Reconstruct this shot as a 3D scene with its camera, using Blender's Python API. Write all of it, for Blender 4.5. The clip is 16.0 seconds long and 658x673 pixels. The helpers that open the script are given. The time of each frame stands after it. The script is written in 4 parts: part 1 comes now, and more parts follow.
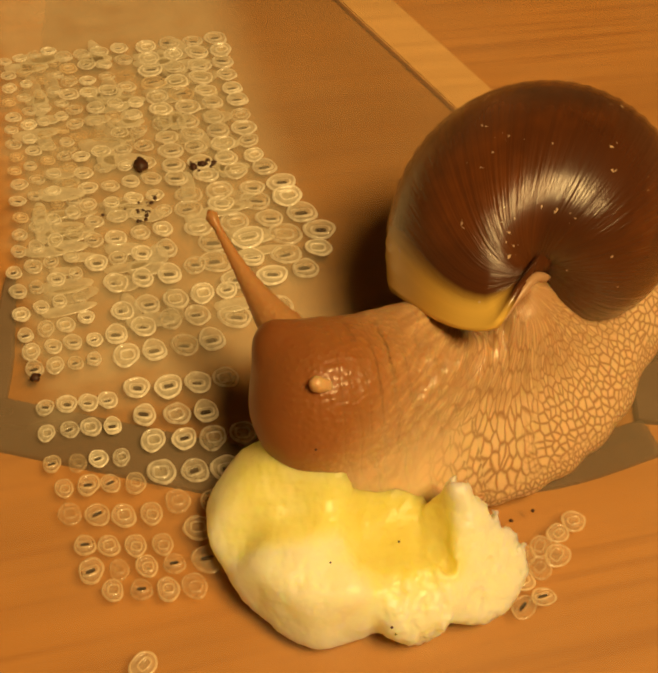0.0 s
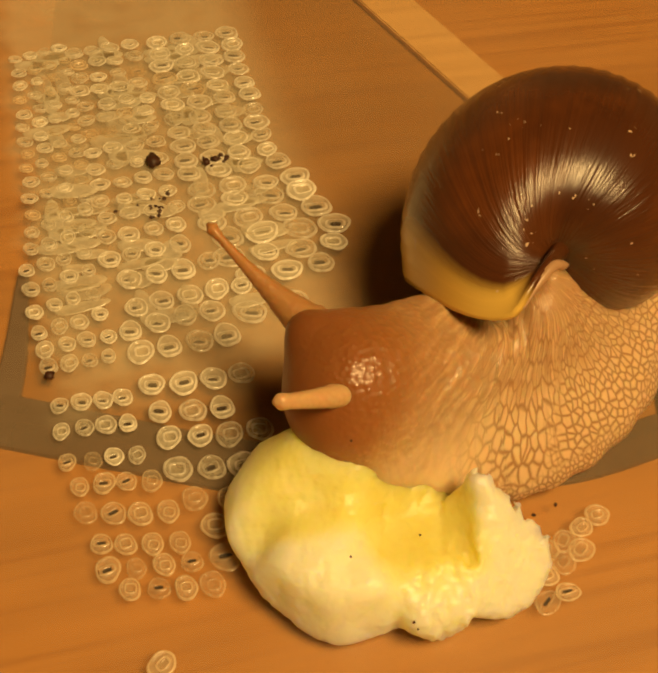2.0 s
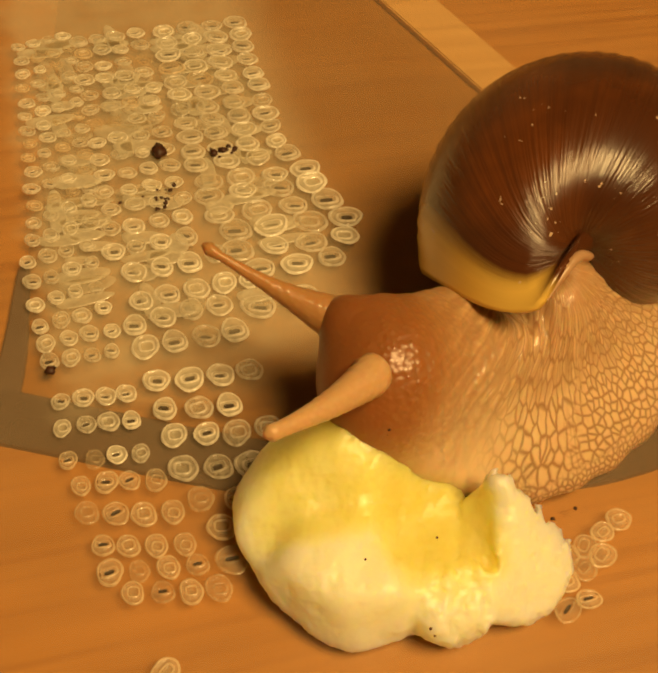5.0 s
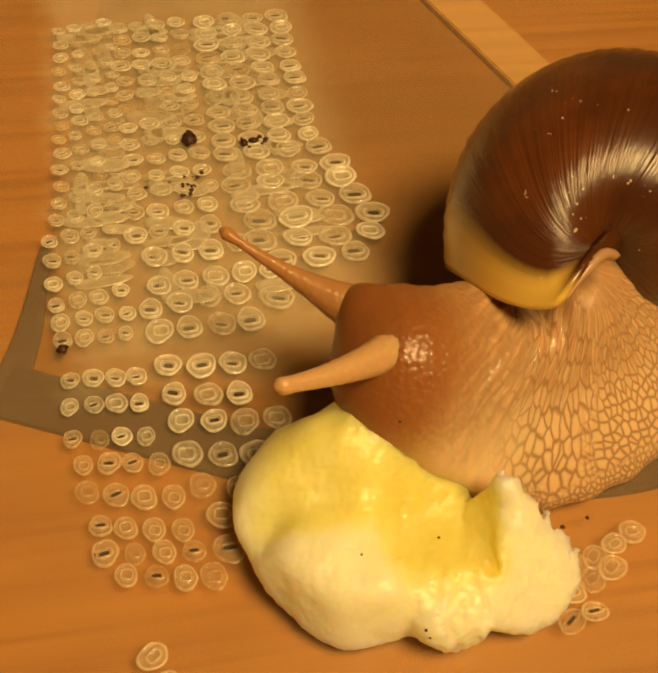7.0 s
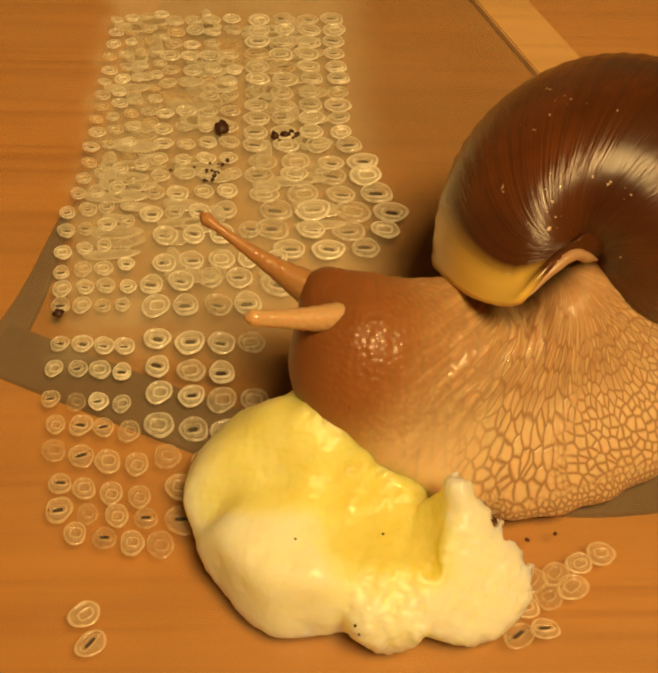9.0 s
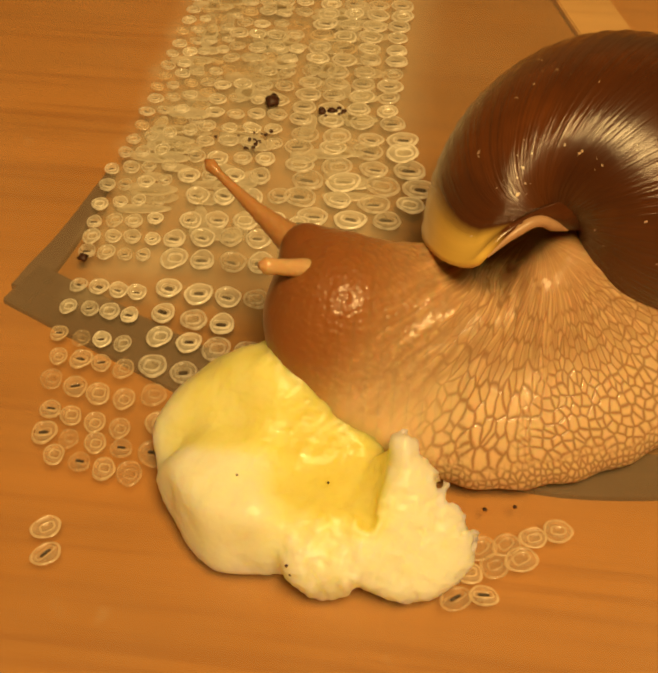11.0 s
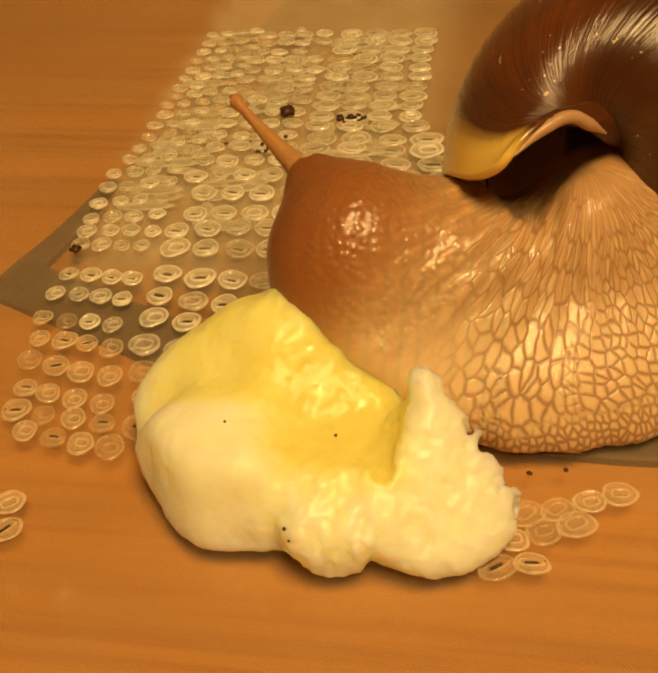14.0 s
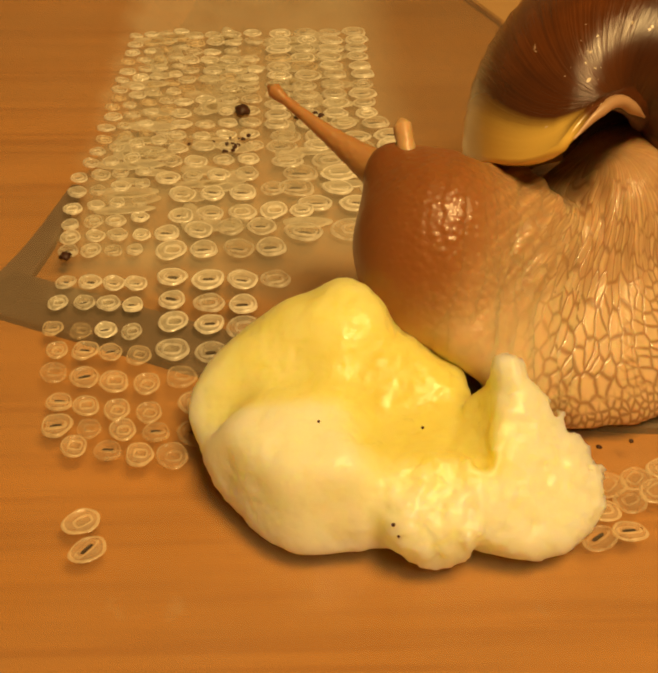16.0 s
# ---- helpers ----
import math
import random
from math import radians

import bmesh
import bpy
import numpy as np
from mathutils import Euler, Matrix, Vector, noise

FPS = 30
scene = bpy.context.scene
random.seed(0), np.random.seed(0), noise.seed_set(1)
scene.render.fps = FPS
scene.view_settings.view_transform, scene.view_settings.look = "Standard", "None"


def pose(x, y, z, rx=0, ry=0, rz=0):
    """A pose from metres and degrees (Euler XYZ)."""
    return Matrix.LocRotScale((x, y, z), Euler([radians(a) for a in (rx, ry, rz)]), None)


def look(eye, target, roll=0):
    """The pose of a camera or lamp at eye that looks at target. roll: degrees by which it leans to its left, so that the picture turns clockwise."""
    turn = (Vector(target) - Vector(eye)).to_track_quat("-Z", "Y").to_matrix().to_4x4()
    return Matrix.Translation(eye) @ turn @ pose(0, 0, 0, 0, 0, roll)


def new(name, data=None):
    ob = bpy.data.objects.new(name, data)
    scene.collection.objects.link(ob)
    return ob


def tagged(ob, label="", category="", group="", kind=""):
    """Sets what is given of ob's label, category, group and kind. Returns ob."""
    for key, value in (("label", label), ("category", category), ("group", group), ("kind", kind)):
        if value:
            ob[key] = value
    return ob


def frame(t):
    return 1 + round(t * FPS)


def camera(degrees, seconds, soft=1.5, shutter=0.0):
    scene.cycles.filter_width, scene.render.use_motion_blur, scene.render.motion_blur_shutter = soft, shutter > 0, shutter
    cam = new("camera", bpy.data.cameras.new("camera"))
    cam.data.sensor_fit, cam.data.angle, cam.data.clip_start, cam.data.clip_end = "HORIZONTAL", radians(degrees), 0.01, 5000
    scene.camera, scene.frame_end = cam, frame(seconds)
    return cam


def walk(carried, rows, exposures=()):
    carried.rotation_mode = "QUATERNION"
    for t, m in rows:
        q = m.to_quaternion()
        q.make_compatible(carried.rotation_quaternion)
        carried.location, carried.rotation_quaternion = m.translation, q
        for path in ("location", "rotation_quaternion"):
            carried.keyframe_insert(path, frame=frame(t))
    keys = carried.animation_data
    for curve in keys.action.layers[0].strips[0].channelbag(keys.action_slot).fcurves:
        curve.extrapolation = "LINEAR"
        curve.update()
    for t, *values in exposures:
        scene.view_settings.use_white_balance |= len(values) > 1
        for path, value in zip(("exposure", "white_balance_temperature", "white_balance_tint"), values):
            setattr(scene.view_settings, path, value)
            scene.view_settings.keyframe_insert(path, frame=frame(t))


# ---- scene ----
CM = 0.01


def cm(x, y, z):
    return (x * CM, y * CM, z * CM)


# The camera: held in one hand over the animal, sinking and swinging round towards the food.
cam = camera(33, 16.0, soft=2.5)
walk(cam, [
    (0, look(cm(-4.87, -7.87, 17.13), cm(0.32, 4.23, 0), 10.36)),
    (0.5, look(cm(-4.87, -7.86, 17.16), cm(0.27, 4.26, 0), 9.50)),
    (1, look(cm(-4.95, -7.81, 17.14), cm(0.16, 4.29, 0), 9.44)),
    (1.5, look(cm(-5.00, -7.79, 17.04), cm(0.11, 4.24, 0), 9.90)),
    (2, look(cm(-4.88, -7.82, 16.80), cm(-0.03, 4.16, 0), 8.71)),
    (2.5, look(cm(-4.77, -7.85, 16.64), cm(0.02, 4.07, 0), 8.64)),
    (3, look(cm(-4.90, -7.80, 16.44), cm(-0.15, 4.07, 0), 8.53)),
    (3.5, look(cm(-5.02, -7.80, 16.20), cm(-0.23, 4.03, 0), 8.74)),
    (4, look(cm(-5.13, -7.64, 16.12), cm(-0.32, 4.01, 0), 9.10)),
    (6.3, look(cm(-4.66, -7.49, 15.92), cm(-0.38, 4.12, 0), 9.27)),
    (6.5, look(cm(-4.67, -7.56, 15.77), cm(-0.50, 4.07, 0), 9.19)),
    (7, look(cm(-4.19, -7.82, 15.63), cm(-0.59, 4.01, 0), 7.98)),
    (7.5, look(cm(-3.63, -8.03, 15.57), cm(-0.69, 4.12, 0), 7.32)),
    (8, look(cm(-2.99, -8.25, 15.28), cm(-0.77, 4.00, 0), 5.72)),
    (8.5, look(cm(-2.45, -8.36, 15.21), cm(-0.65, 4.07, 0), 5.30)),
    (9, look(cm(-1.75, -8.73, 15.09), cm(-0.48, 3.80, 0), 4.84)),
    (9.2, look(cm(-1.76, -8.75, 15.00), cm(-0.69, 3.80, 0), 5.45)),
    (11.3, look(cm(1.63, -9.83, 14.70), cm(-0.52, 2.89, 0), -1.72)),
    (11.5, look(cm(1.43, -9.86, 14.42), cm(-0.77, 2.77, 0), -1.85)),
    (12, look(cm(1.42, -9.71, 14.37), cm(-0.76, 3.40, 0), -1.86)),
    (12.5, look(cm(1.23, -9.80, 13.66), cm(-0.77, 3.35, 0), -1.33)),
    (13, look(cm(1.16, -9.95, 12.84), cm(-0.92, 3.47, 0), -1.77)),
    (13.5, look(cm(1.39, -10.35, 11.85), cm(-0.92, 3.30, 0), -2.52)),
    (14, look(cm(2.05, -10.53, 10.44), cm(-0.57, 2.31, 0), -4.27)),
    (14.5, look(cm(2.15, -10.50, 9.94), cm(-0.53, 2.20, 0), -4.49)),
    (15, look(cm(1.95, -10.63, 9.93), cm(-0.57, 2.15, 0), -4.72)),
    (15.5, look(cm(0.45, -10.78, 10.25), cm(-0.83, 2.23, 0), -2.49)),
    (16, look(cm(-1.70, -10.82, 10.25), cm(-1.05, 2.16, 0), 1.25)),
], exposures=[(0, 0.0), (16, 0.0)])

# ---- light: one warm room lamp above and behind, the room's walls throw it back ----
world = bpy.data.worlds.new("world")
scene.world = world
world.use_nodes = True
world.node_tree.nodes["Background"].inputs[0].default_value = (1.0, 0.66, 0.265, 1)
world.node_tree.nodes["Background"].inputs[1].default_value = 0.30

lamp_data = bpy.data.lights.new("ceiling_lamp", "AREA")
lamp_data.shape, lamp_data.size = "DISK", 0.40
lamp_data.energy, lamp_data.color = 11.4, (1.0, 0.635, 0.225)
lamp = new("ceiling_lamp", lamp_data)
lamp.matrix_world = look((0.21, -0.30, 0.90), (0.0, 0.02, 0.0))


# ---- materials ----
def nodes_of(name):
    m = bpy.data.materials.new(name)
    m.use_nodes = True
    nt = m.node_tree
    return m, nt, nt.nodes["Principled BSDF"]


def add(nt, kind, **values):
    n = nt.nodes.new(kind)
    for key, v in values.items():
        if key in n.inputs:
            n.inputs[key].default_value = v
    return n


def ramp(nt, src, stops):
    r = nt.nodes.new("ShaderNodeValToRGB")
    el = r.color_ramp.elements
    while len(el) < len(stops):
        el.new(0.5)
    for e, (pos, c) in zip(el, stops):
        e.position = pos
        e.color = (*c, 1) if len(c) == 3 else c
    nt.links.new(src, r.inputs[0])
    return r.outputs[0]


def noise_tex(nt, vec, scale, detail=4, rough=0.55, distort=0.0):
    n = add(nt, "ShaderNodeTexNoise", Scale=scale, Detail=detail, Roughness=rough, Distortion=distort)
    nt.links.new(vec, n.inputs["Vector"])
    return n.outputs["Fac"]


def mapped(nt, scale=(1, 1, 1), rot=(0, 0, 0), loc=(0, 0, 0)):
    tc = nt.nodes.new("ShaderNodeTexCoord")
    mp = nt.nodes.new("ShaderNodeMapping")
    mp.inputs["Scale"].default_value = scale
    mp.inputs["Rotation"].default_value = rot
    mp.inputs["Location"].default_value = loc
    nt.links.new(tc.outputs["Object"], mp.inputs["Vector"])
    return mp.outputs[0]


def mix(nt, a, b, fac, blend="MIX"):
    m = nt.nodes.new("ShaderNodeMix")
    m.data_type, m.blend_type = "RGBA", blend
    for sock, v in ((m.inputs[0], fac), (m.inputs[6], a), (m.inputs[7], b)):
        if isinstance(v, (int, float)):
            sock.default_value = v
        elif isinstance(v, tuple):
            sock.default_value = (*v, 1)
        else:
            nt.links.new(v, sock)
    return m.outputs[2]


def math_node(nt, op, a, b=0.0):
    m = nt.nodes.new("ShaderNodeMath")
    m.operation = op
    for sock, v in zip(m.inputs, (a, b)):
        if isinstance(v, (int, float)):
            sock.default_value = v
        else:
            nt.links.new(v, sock)
    return m.outputs[0]


def bump(nt, bsdf, height, strength=0.3, dist=0.001):
    b = add(nt, "ShaderNodeBump", Strength=strength, Distance=dist)
    nt.links.new(height, b.inputs["Height"])
    nt.links.new(b.outputs[0], bsdf.inputs["Normal"])
    nt.links.new(b.outputs[0], bsdf.inputs["Coat Normal"])


def wood_material(name, light, dark, turn):
    """Planed wood: soft broad bands, thin dark streaks that run far along the grain, and a satin varnish."""
    m, nt, b = nodes_of(name)
    bands = noise_tex(nt, mapped(nt, (5, 55, 30), (0, 0, turn)), 1.0, 4, 0.6, 0.4)
    grain = noise_tex(nt, mapped(nt, (9, 430, 60), (0, 0, turn)), 1.0, 4, 0.6, 0.2)
    fine = noise_tex(nt, mapped(nt, (30, 1100, 100), (0, 0, turn)), 1.0, 3, 0.6)
    blotch = noise_tex(nt, mapped(nt, (22, 60, 20), (0, 0, turn)), 1.0, 4)
    c = ramp(nt, bands, [(0.32, tuple(x * 0.86 for x in light)), (0.55, light), (0.75, tuple(x * 1.12 for x in light))])
    c = mix(nt, c, dark, math_node(nt, "MULTIPLY", ramp(nt, grain, [(0.50, (0, 0, 0)), (0.66, (1, 1, 1))]), 0.60))
    c = mix(nt, c, dark, math_node(nt, "MULTIPLY", ramp(nt, fine, [(0.5, (0, 0, 0)), (0.75, (1, 1, 1))]), 0.35))
    c = mix(nt, c, tuple(x * 0.80 for x in light), math_node(nt, "MULTIPLY", ramp(nt, blotch, [(0.45, (0, 0, 0)), (0.7, (1, 1, 1))]), 0.5))
    nt.links.new(c, b.inputs["Base Color"])
    b.inputs["Roughness"].default_value = 0.38
    bump(nt, b, grain, 0.06, 0.0003)
    return m


WOOD = wood_material("varnished_wood", (0.51, 0.232, 0.053), (0.35, 0.138, 0.028), 0.06)
PALE_WOOD = wood_material("pale_wood", (0.66, 0.40, 0.16), (0.54, 0.31, 0.11), -1.2)


def plaster_material():
    m, nt, b = nodes_of("plaster")
    n = noise_tex(nt, mapped(nt, (8, 8, 8)), 1.0, 5)
    nt.links.new(ramp(nt, n, [(0.3, (0.62, 0.58, 0.5)), (0.7, (0.72, 0.68, 0.6))]), b.inputs["Base Color"])
    b.inputs["Roughness"].default_value = 0.9
    return m


PLASTER = plaster_material()


def clear_plastic():
    """Thin clear sheet, scuffed, and milky where the holes were melted into it."""
    m, nt, b = nodes_of("clear_plastic")
    out = nt.nodes["Material Output"]
    b.inputs["Roughness"].default_value = 0.35
    b.inputs["Base Color"].default_value = (0.70, 0.62, 0.43, 1)
    tr = nt.nodes.new("ShaderNodeBsdfTransparent")
    tr.inputs[0].default_value = (0.97, 0.95, 0.90, 1)
    vec = mapped(nt)
    scuff = noise_tex(nt, mapped(nt, (90, 90, 90)), 1.0, 5)
    smear = noise_tex(nt, mapped(nt, (25, 25, 25)), 1.0, 4)
    cloud = noise_tex(nt, mapped(nt, (110, 190, 100)), 1.0, 4)
    xyz = nt.nodes.new("ShaderNodeSeparateXYZ")
    nt.links.new(vec, xyz.inputs[0])
    wob = math_node(nt, "MULTIPLY", math_node(nt, "SUBTRACT", cloud, 0.5), 0.009)
    x = math_node(nt, "ADD", xyz.outputs[0], wob)
    y = math_node(nt, "ADD", xyz.outputs[1], wob)

    def step(v, lo, hi):
        r = add(nt, "ShaderNodeMapRange")
        r.interpolation_type = "SMOOTHSTEP"
        nt.links.new(v, r.inputs["Value"])
        r.inputs["From Min"].default_value, r.inputs["From Max"].default_value = lo, hi
        return r.outputs["Result"]

    milk = math_node(nt, "MULTIPLY", step(x, -0.056, -0.048), step(x, 0.012, -0.004))
    milk = math_node(nt, "MULTIPLY", milk, step(y, 0.028, 0.046))
    milk = math_node(nt, "MULTIPLY", milk, step(cloud, -0.25, 0.85))
    fac = math_node(nt, "ADD", math_node(nt, "MULTIPLY", smear, 0.10), math_node(nt, "MULTIPLY", milk, 0.30))
    fac = math_node(nt, "ADD", fac, math_node(nt, "MULTIPLY", math_node(nt, "GREATER_THAN", scuff, 0.68), 0.05))
    ms = nt.nodes.new("ShaderNodeMixShader")
    nt.links.new(fac, ms.inputs[0])
    nt.links.new(tr.outputs[0], ms.inputs[1])
    nt.links.new(b.outputs[0], ms.inputs[2])
    gl = add(nt, "ShaderNodeBsdfGlossy", Roughness=0.16)
    fr = add(nt, "ShaderNodeLayerWeight", Blend=0.5)
    m2 = nt.nodes.new("ShaderNodeMixShader")
    shine = math_node(nt, "MULTIPLY", math_node(nt, "POWER", fr.outputs["Facing"], 4.0), 0.60)
    nt.links.new(math_node(nt, "ADD", shine, 0.02), m2.inputs[0])
    nt.links.new(ms.outputs[0], m2.inputs[1])
    nt.links.new(gl.outputs[0], m2.inputs[2])
    nt.links.new(m2.outputs[0], out.inputs[0])
    return m


def melted_plastic(name, opacity, colour, cloud=420.0, gloss=0.28):
    """Whitish, half see-through plastic round the melted holes: cloudy at two sizes, with a hard shine."""
    m, nt, b = nodes_of(name)
    out = nt.nodes["Material Output"]
    b.inputs["Base Color"].default_value = (*colour, 1)
    b.inputs["Roughness"].default_value = gloss
    b.inputs["Coat Weight"].default_value = 0.5
    b.inputs["Coat Roughness"].default_value = 0.12
    tr = nt.nodes.new("ShaderNodeBsdfTransparent")
    tr.inputs[0].default_value = (0.97, 0.94, 0.86, 1)
    n = noise_tex(nt, mapped(nt, (cloud, cloud, cloud)), 1.0, 3)
    info = nt.nodes.new("ShaderNodeObjectInfo")
    spread = math_node(nt, "ADD", math_node(nt, "MULTIPLY", n, 1.1), math_node(nt, "MULTIPLY", info.outputs["Random"], 0.55))
    f = math_node(nt, "MULTIPLY", math_node(nt, "SUBTRACT", spread, 0.10), opacity)
    ms = nt.nodes.new("ShaderNodeMixShader")
    nt.links.new(f, ms.inputs[0])
    nt.links.new(tr.outputs[0], ms.inputs[1])
    nt.links.new(b.outputs[0], ms.inputs[2])
    nt.links.new(ms.outputs[0], out.inputs[0])
    bump(nt, b, n, 0.35, 0.0006)
    return m


SHEET = clear_plastic()
RING = melted_plastic("melted_plastic", 0.92, (0.86, 0.80, 0.67))
SOFT = melted_plastic("soft_melted_plastic", 0.62, (0.84, 0.68, 0.45))
FILM = melted_plastic("thin_milky_film", 0.36, (0.80, 0.66, 0.46))
HAZE = melted_plastic("milky_plastic", 0.58, (0.80, 0.74, 0.58))


def plain(name, colour, rough, spec=0.5, vary=0.25, scale=400):
    m, nt, b = nodes_of(name)
    n = noise_tex(nt, mapped(nt, (scale,) * 3), 1.0, 4)
    dark = tuple(c * (1 - vary) for c in colour)
    nt.links.new(ramp(nt, n, [(0.3, dark), (0.7, colour)]), b.inputs["Base Color"])
    b.inputs["Roughness"].default_value = rough
    bump(nt, b, n, 0.3, 0.0004)
    return m


# near-black for the slot floors: the shade inside the holes, put into colour
SLOT_SHADE = plain("slot_shade", (0.035, 0.016, 0.008), 0.6)
SOIL = plain("soil", (0.075, 0.022, 0.008), 0.55, vary=0.6)
GREY = melted_plastic("smoky_plastic", 0.80, (0.20, 0.135, 0.100), 45.0, 0.35)


def skin_material(name, feeler=None):
    """Wet snail skin: brown smooth head, tan flank with pale warts parted by dark furrows."""
    m, nt, b = nodes_of(name)
    vec = mapped(nt)
    xyz = nt.nodes.new("ShaderNodeSeparateXYZ")
    nt.links.new(vec, xyz.inputs[0])
    warp = nt.nodes.new("ShaderNodeTexNoise")
    warp.inputs["Scale"].default_value = 220
    nt.links.new(vec, warp.inputs["Vector"])

    def along(*d):
        n = nt.nodes.new("ShaderNodeVectorMath")
        n.operation = "DOT_PRODUCT"
        nt.links.new(vec, n.inputs[0])
        n.inputs[1].default_value = d
        return n.outputs["Value"]

    # the furrows fan out from the hump where the body leaves the shell
    right = math_node(nt, "SUBTRACT", along(0.93, 0.30, 0.12), 0.93 * 0.030 + 0.30 * 0.026 + 0.12 * 0.031)
    down = math_node(nt, "SUBTRACT", along(0.15, -0.60, -0.80), 0.15 * 0.030 - 0.60 * 0.026 - 0.80 * 0.031)
    spoke = math_node(nt, "ARCTAN2", right, down)
    reach = math_node(nt, "SQRT", math_node(nt, "ADD", math_node(nt, "MULTIPLY", right, right), math_node(nt, "MULTIPLY", down, down)))

    def web(u, v, width, amount=0.5):
        """Furrows between cells on a sheet with the coordinates u and v; 0 in a furrow, 1 on a wart."""
        flat = nt.nodes.new("ShaderNodeCombineXYZ")
        nt.links.new(u, flat.inputs[0])
        nt.links.new(v, flat.inputs[1])
        add_v = nt.nodes.new("ShaderNodeVectorMath")
        add_v.operation = "ADD"
        mul_v = nt.nodes.new("ShaderNodeVectorMath")
        mul_v.operation = "SCALE"
        mul_v.inputs["Scale"].default_value = amount
        nt.links.new(warp.outputs["Color"], mul_v.inputs[0])
        nt.links.new(flat.outputs[0], add_v.inputs[0])
        nt.links.new(mul_v.outputs[0], add_v.inputs[1])
        vor = add(nt, "ShaderNodeTexVoronoi", Scale=1.0, Randomness=0.9)
        vor.voronoi_dimensions = "2D"
        vor.feature = "DISTANCE_TO_EDGE"
        nt.links.new(add_v.outputs[0], vor.inputs["Vector"])
        return ramp(nt, vor.outputs["Distance"], [(0.0, (0, 0, 0)), (width * 0.5, (0.28, 0.28, 0.28)), (width * 1.0, (0.80, 0.80, 0.80)), (width * 1.9, (1, 1, 1))])

    def times(v, k):
        return math_node(nt, "MULTIPLY", v, k)

    def step(v, lo, hi):
        r = add(nt, "ShaderNodeMapRange")
        r.interpolation_type = "SMOOTHSTEP"
        nt.links.new(v, r.inputs["Value"])
        r.inputs["From Min"].default_value, r.inputs["From Max"].default_value = lo, hi
        return r.outputs["Result"]

    tone = noise_tex(nt, mapped(nt, (70, 70, 70)), 1.0, 4)
    fine = noise_tex(nt, mapped(nt, (1500, 1500, 1500)), 1.0, 3)
    wob = math_node(nt, "MULTIPLY", math_node(nt, "SUBTRACT", tone, 0.5), 0.012)
    x = math_node(nt, "ADD", xyz.outputs[0], wob)
    z = math_node(nt, "ADD", xyz.outputs[2], wob)
    if feeler:
        flank, low = 0.0, 0.0
    else:
        # furrows fade out on the head and the smooth front of the foot, and crowd along the foot's rim
        flank = math_node(nt, "MULTIPLY", step(x, 0.0075, 0.0205), step(z, 0.034, 0.021))
        low = step(z, 0.0085, 0.0045)
    far_out = math_node(nt, "POWER", math_node(nt, "MULTIPLY", reach, 100.0), 1.55)
    coarse = web(times(spoke, 22.0), times(far_out, 1.05), 0.16, 0.95)
    finer = web(times(spoke, 20.0), times(far_out, 2.1), 0.18, 0.80)
    small = web(times(right, 1050.0), times(down, 760.0), 0.26, 0.5)
    streaks = web(times(spoke, 17.0), times(reach, 70.0), 0.34, 0.9)
    rim_side = 0.0 if feeler else step(x, 0.028, 0.034)
    lines = mix(nt, coarse, finer, rim_side)
    lines = mix(nt, lines, small, low)
    shown = math_node(nt, "MULTIPLY", math_node(nt, "SUBTRACT", 1.0, lines), flank)
    soft = math_node(nt, "MULTIPLY", math_node(nt, "SUBTRACT", 1.0, streaks), 0.0 if feeler else math_node(nt, "MULTIPLY", math_node(nt, "MULTIPLY", step(x, -0.004, 0.012), step(z, 0.010, 0.018)), 0.62))
    shown = math_node(nt, "MAXIMUM", shown, soft)
    # low pimples all over the head and neck
    pim = add(nt, "ShaderNodeTexVoronoi", Scale=1050.0, Randomness=0.9)
    pim.feature = "SMOOTH_F1"
    nt.links.new(vec, pim.inputs["Vector"])
    pimple = ramp(nt, pim.outputs["Distance"], [(0.05, (1, 1, 1)), (0.30, (0.55, 0.55, 0.55)), (0.60, (0, 0, 0))])
    bare = 0.5 if feeler else math_node(nt, "MULTIPLY", step(x, -0.014, -0.001), math_node(nt, "MULTIPLY", step(z, 0.012, 0.018), math_node(nt, "SUBTRACT", 1.0, math_node(nt, "MULTIPLY", flank, 0.9))))
    gap = math_node(nt, "MULTIPLY", math_node(nt, "SUBTRACT", 1.0, pimple), bare)
    head_c, neck_c, flank_c = (0.32, 0.118, 0.033), (0.62, 0.345, 0.145), (0.79, 0.585, 0.350)
    if feeler:
        c = mix(nt, feeler, tuple(v * 0.8 for v in feeler), tone)
    else:
        # the brown of the head runs back along the top of the neck
        crown = math_node(nt, "SUBTRACT", x, math_node(nt, "MULTIPLY", math_node(nt, "SUBTRACT", z, 0.018), 0.8))
        # the shade on the front of the head is painted in as darker brown
        c = mix(nt, (0.20, 0.066, 0.018), head_c, step(crown, -0.020, -0.008))
        c = mix(nt, c, neck_c, step(crown, -0.011, 0.010))
        c = mix(nt, c, flank_c, math_node(nt, "MULTIPLY", step(crown, -0.006, 0.010), step(z, 0.040, 0.012)))
        c = mix(nt, c, (0.50, 0.23, 0.07), math_node(nt, "MULTIPLY", tone, 0.20))
    c = mix(nt, c, (0.27, 0.120, 0.042), math_node(nt, "MULTIPLY", shown, 0.80))
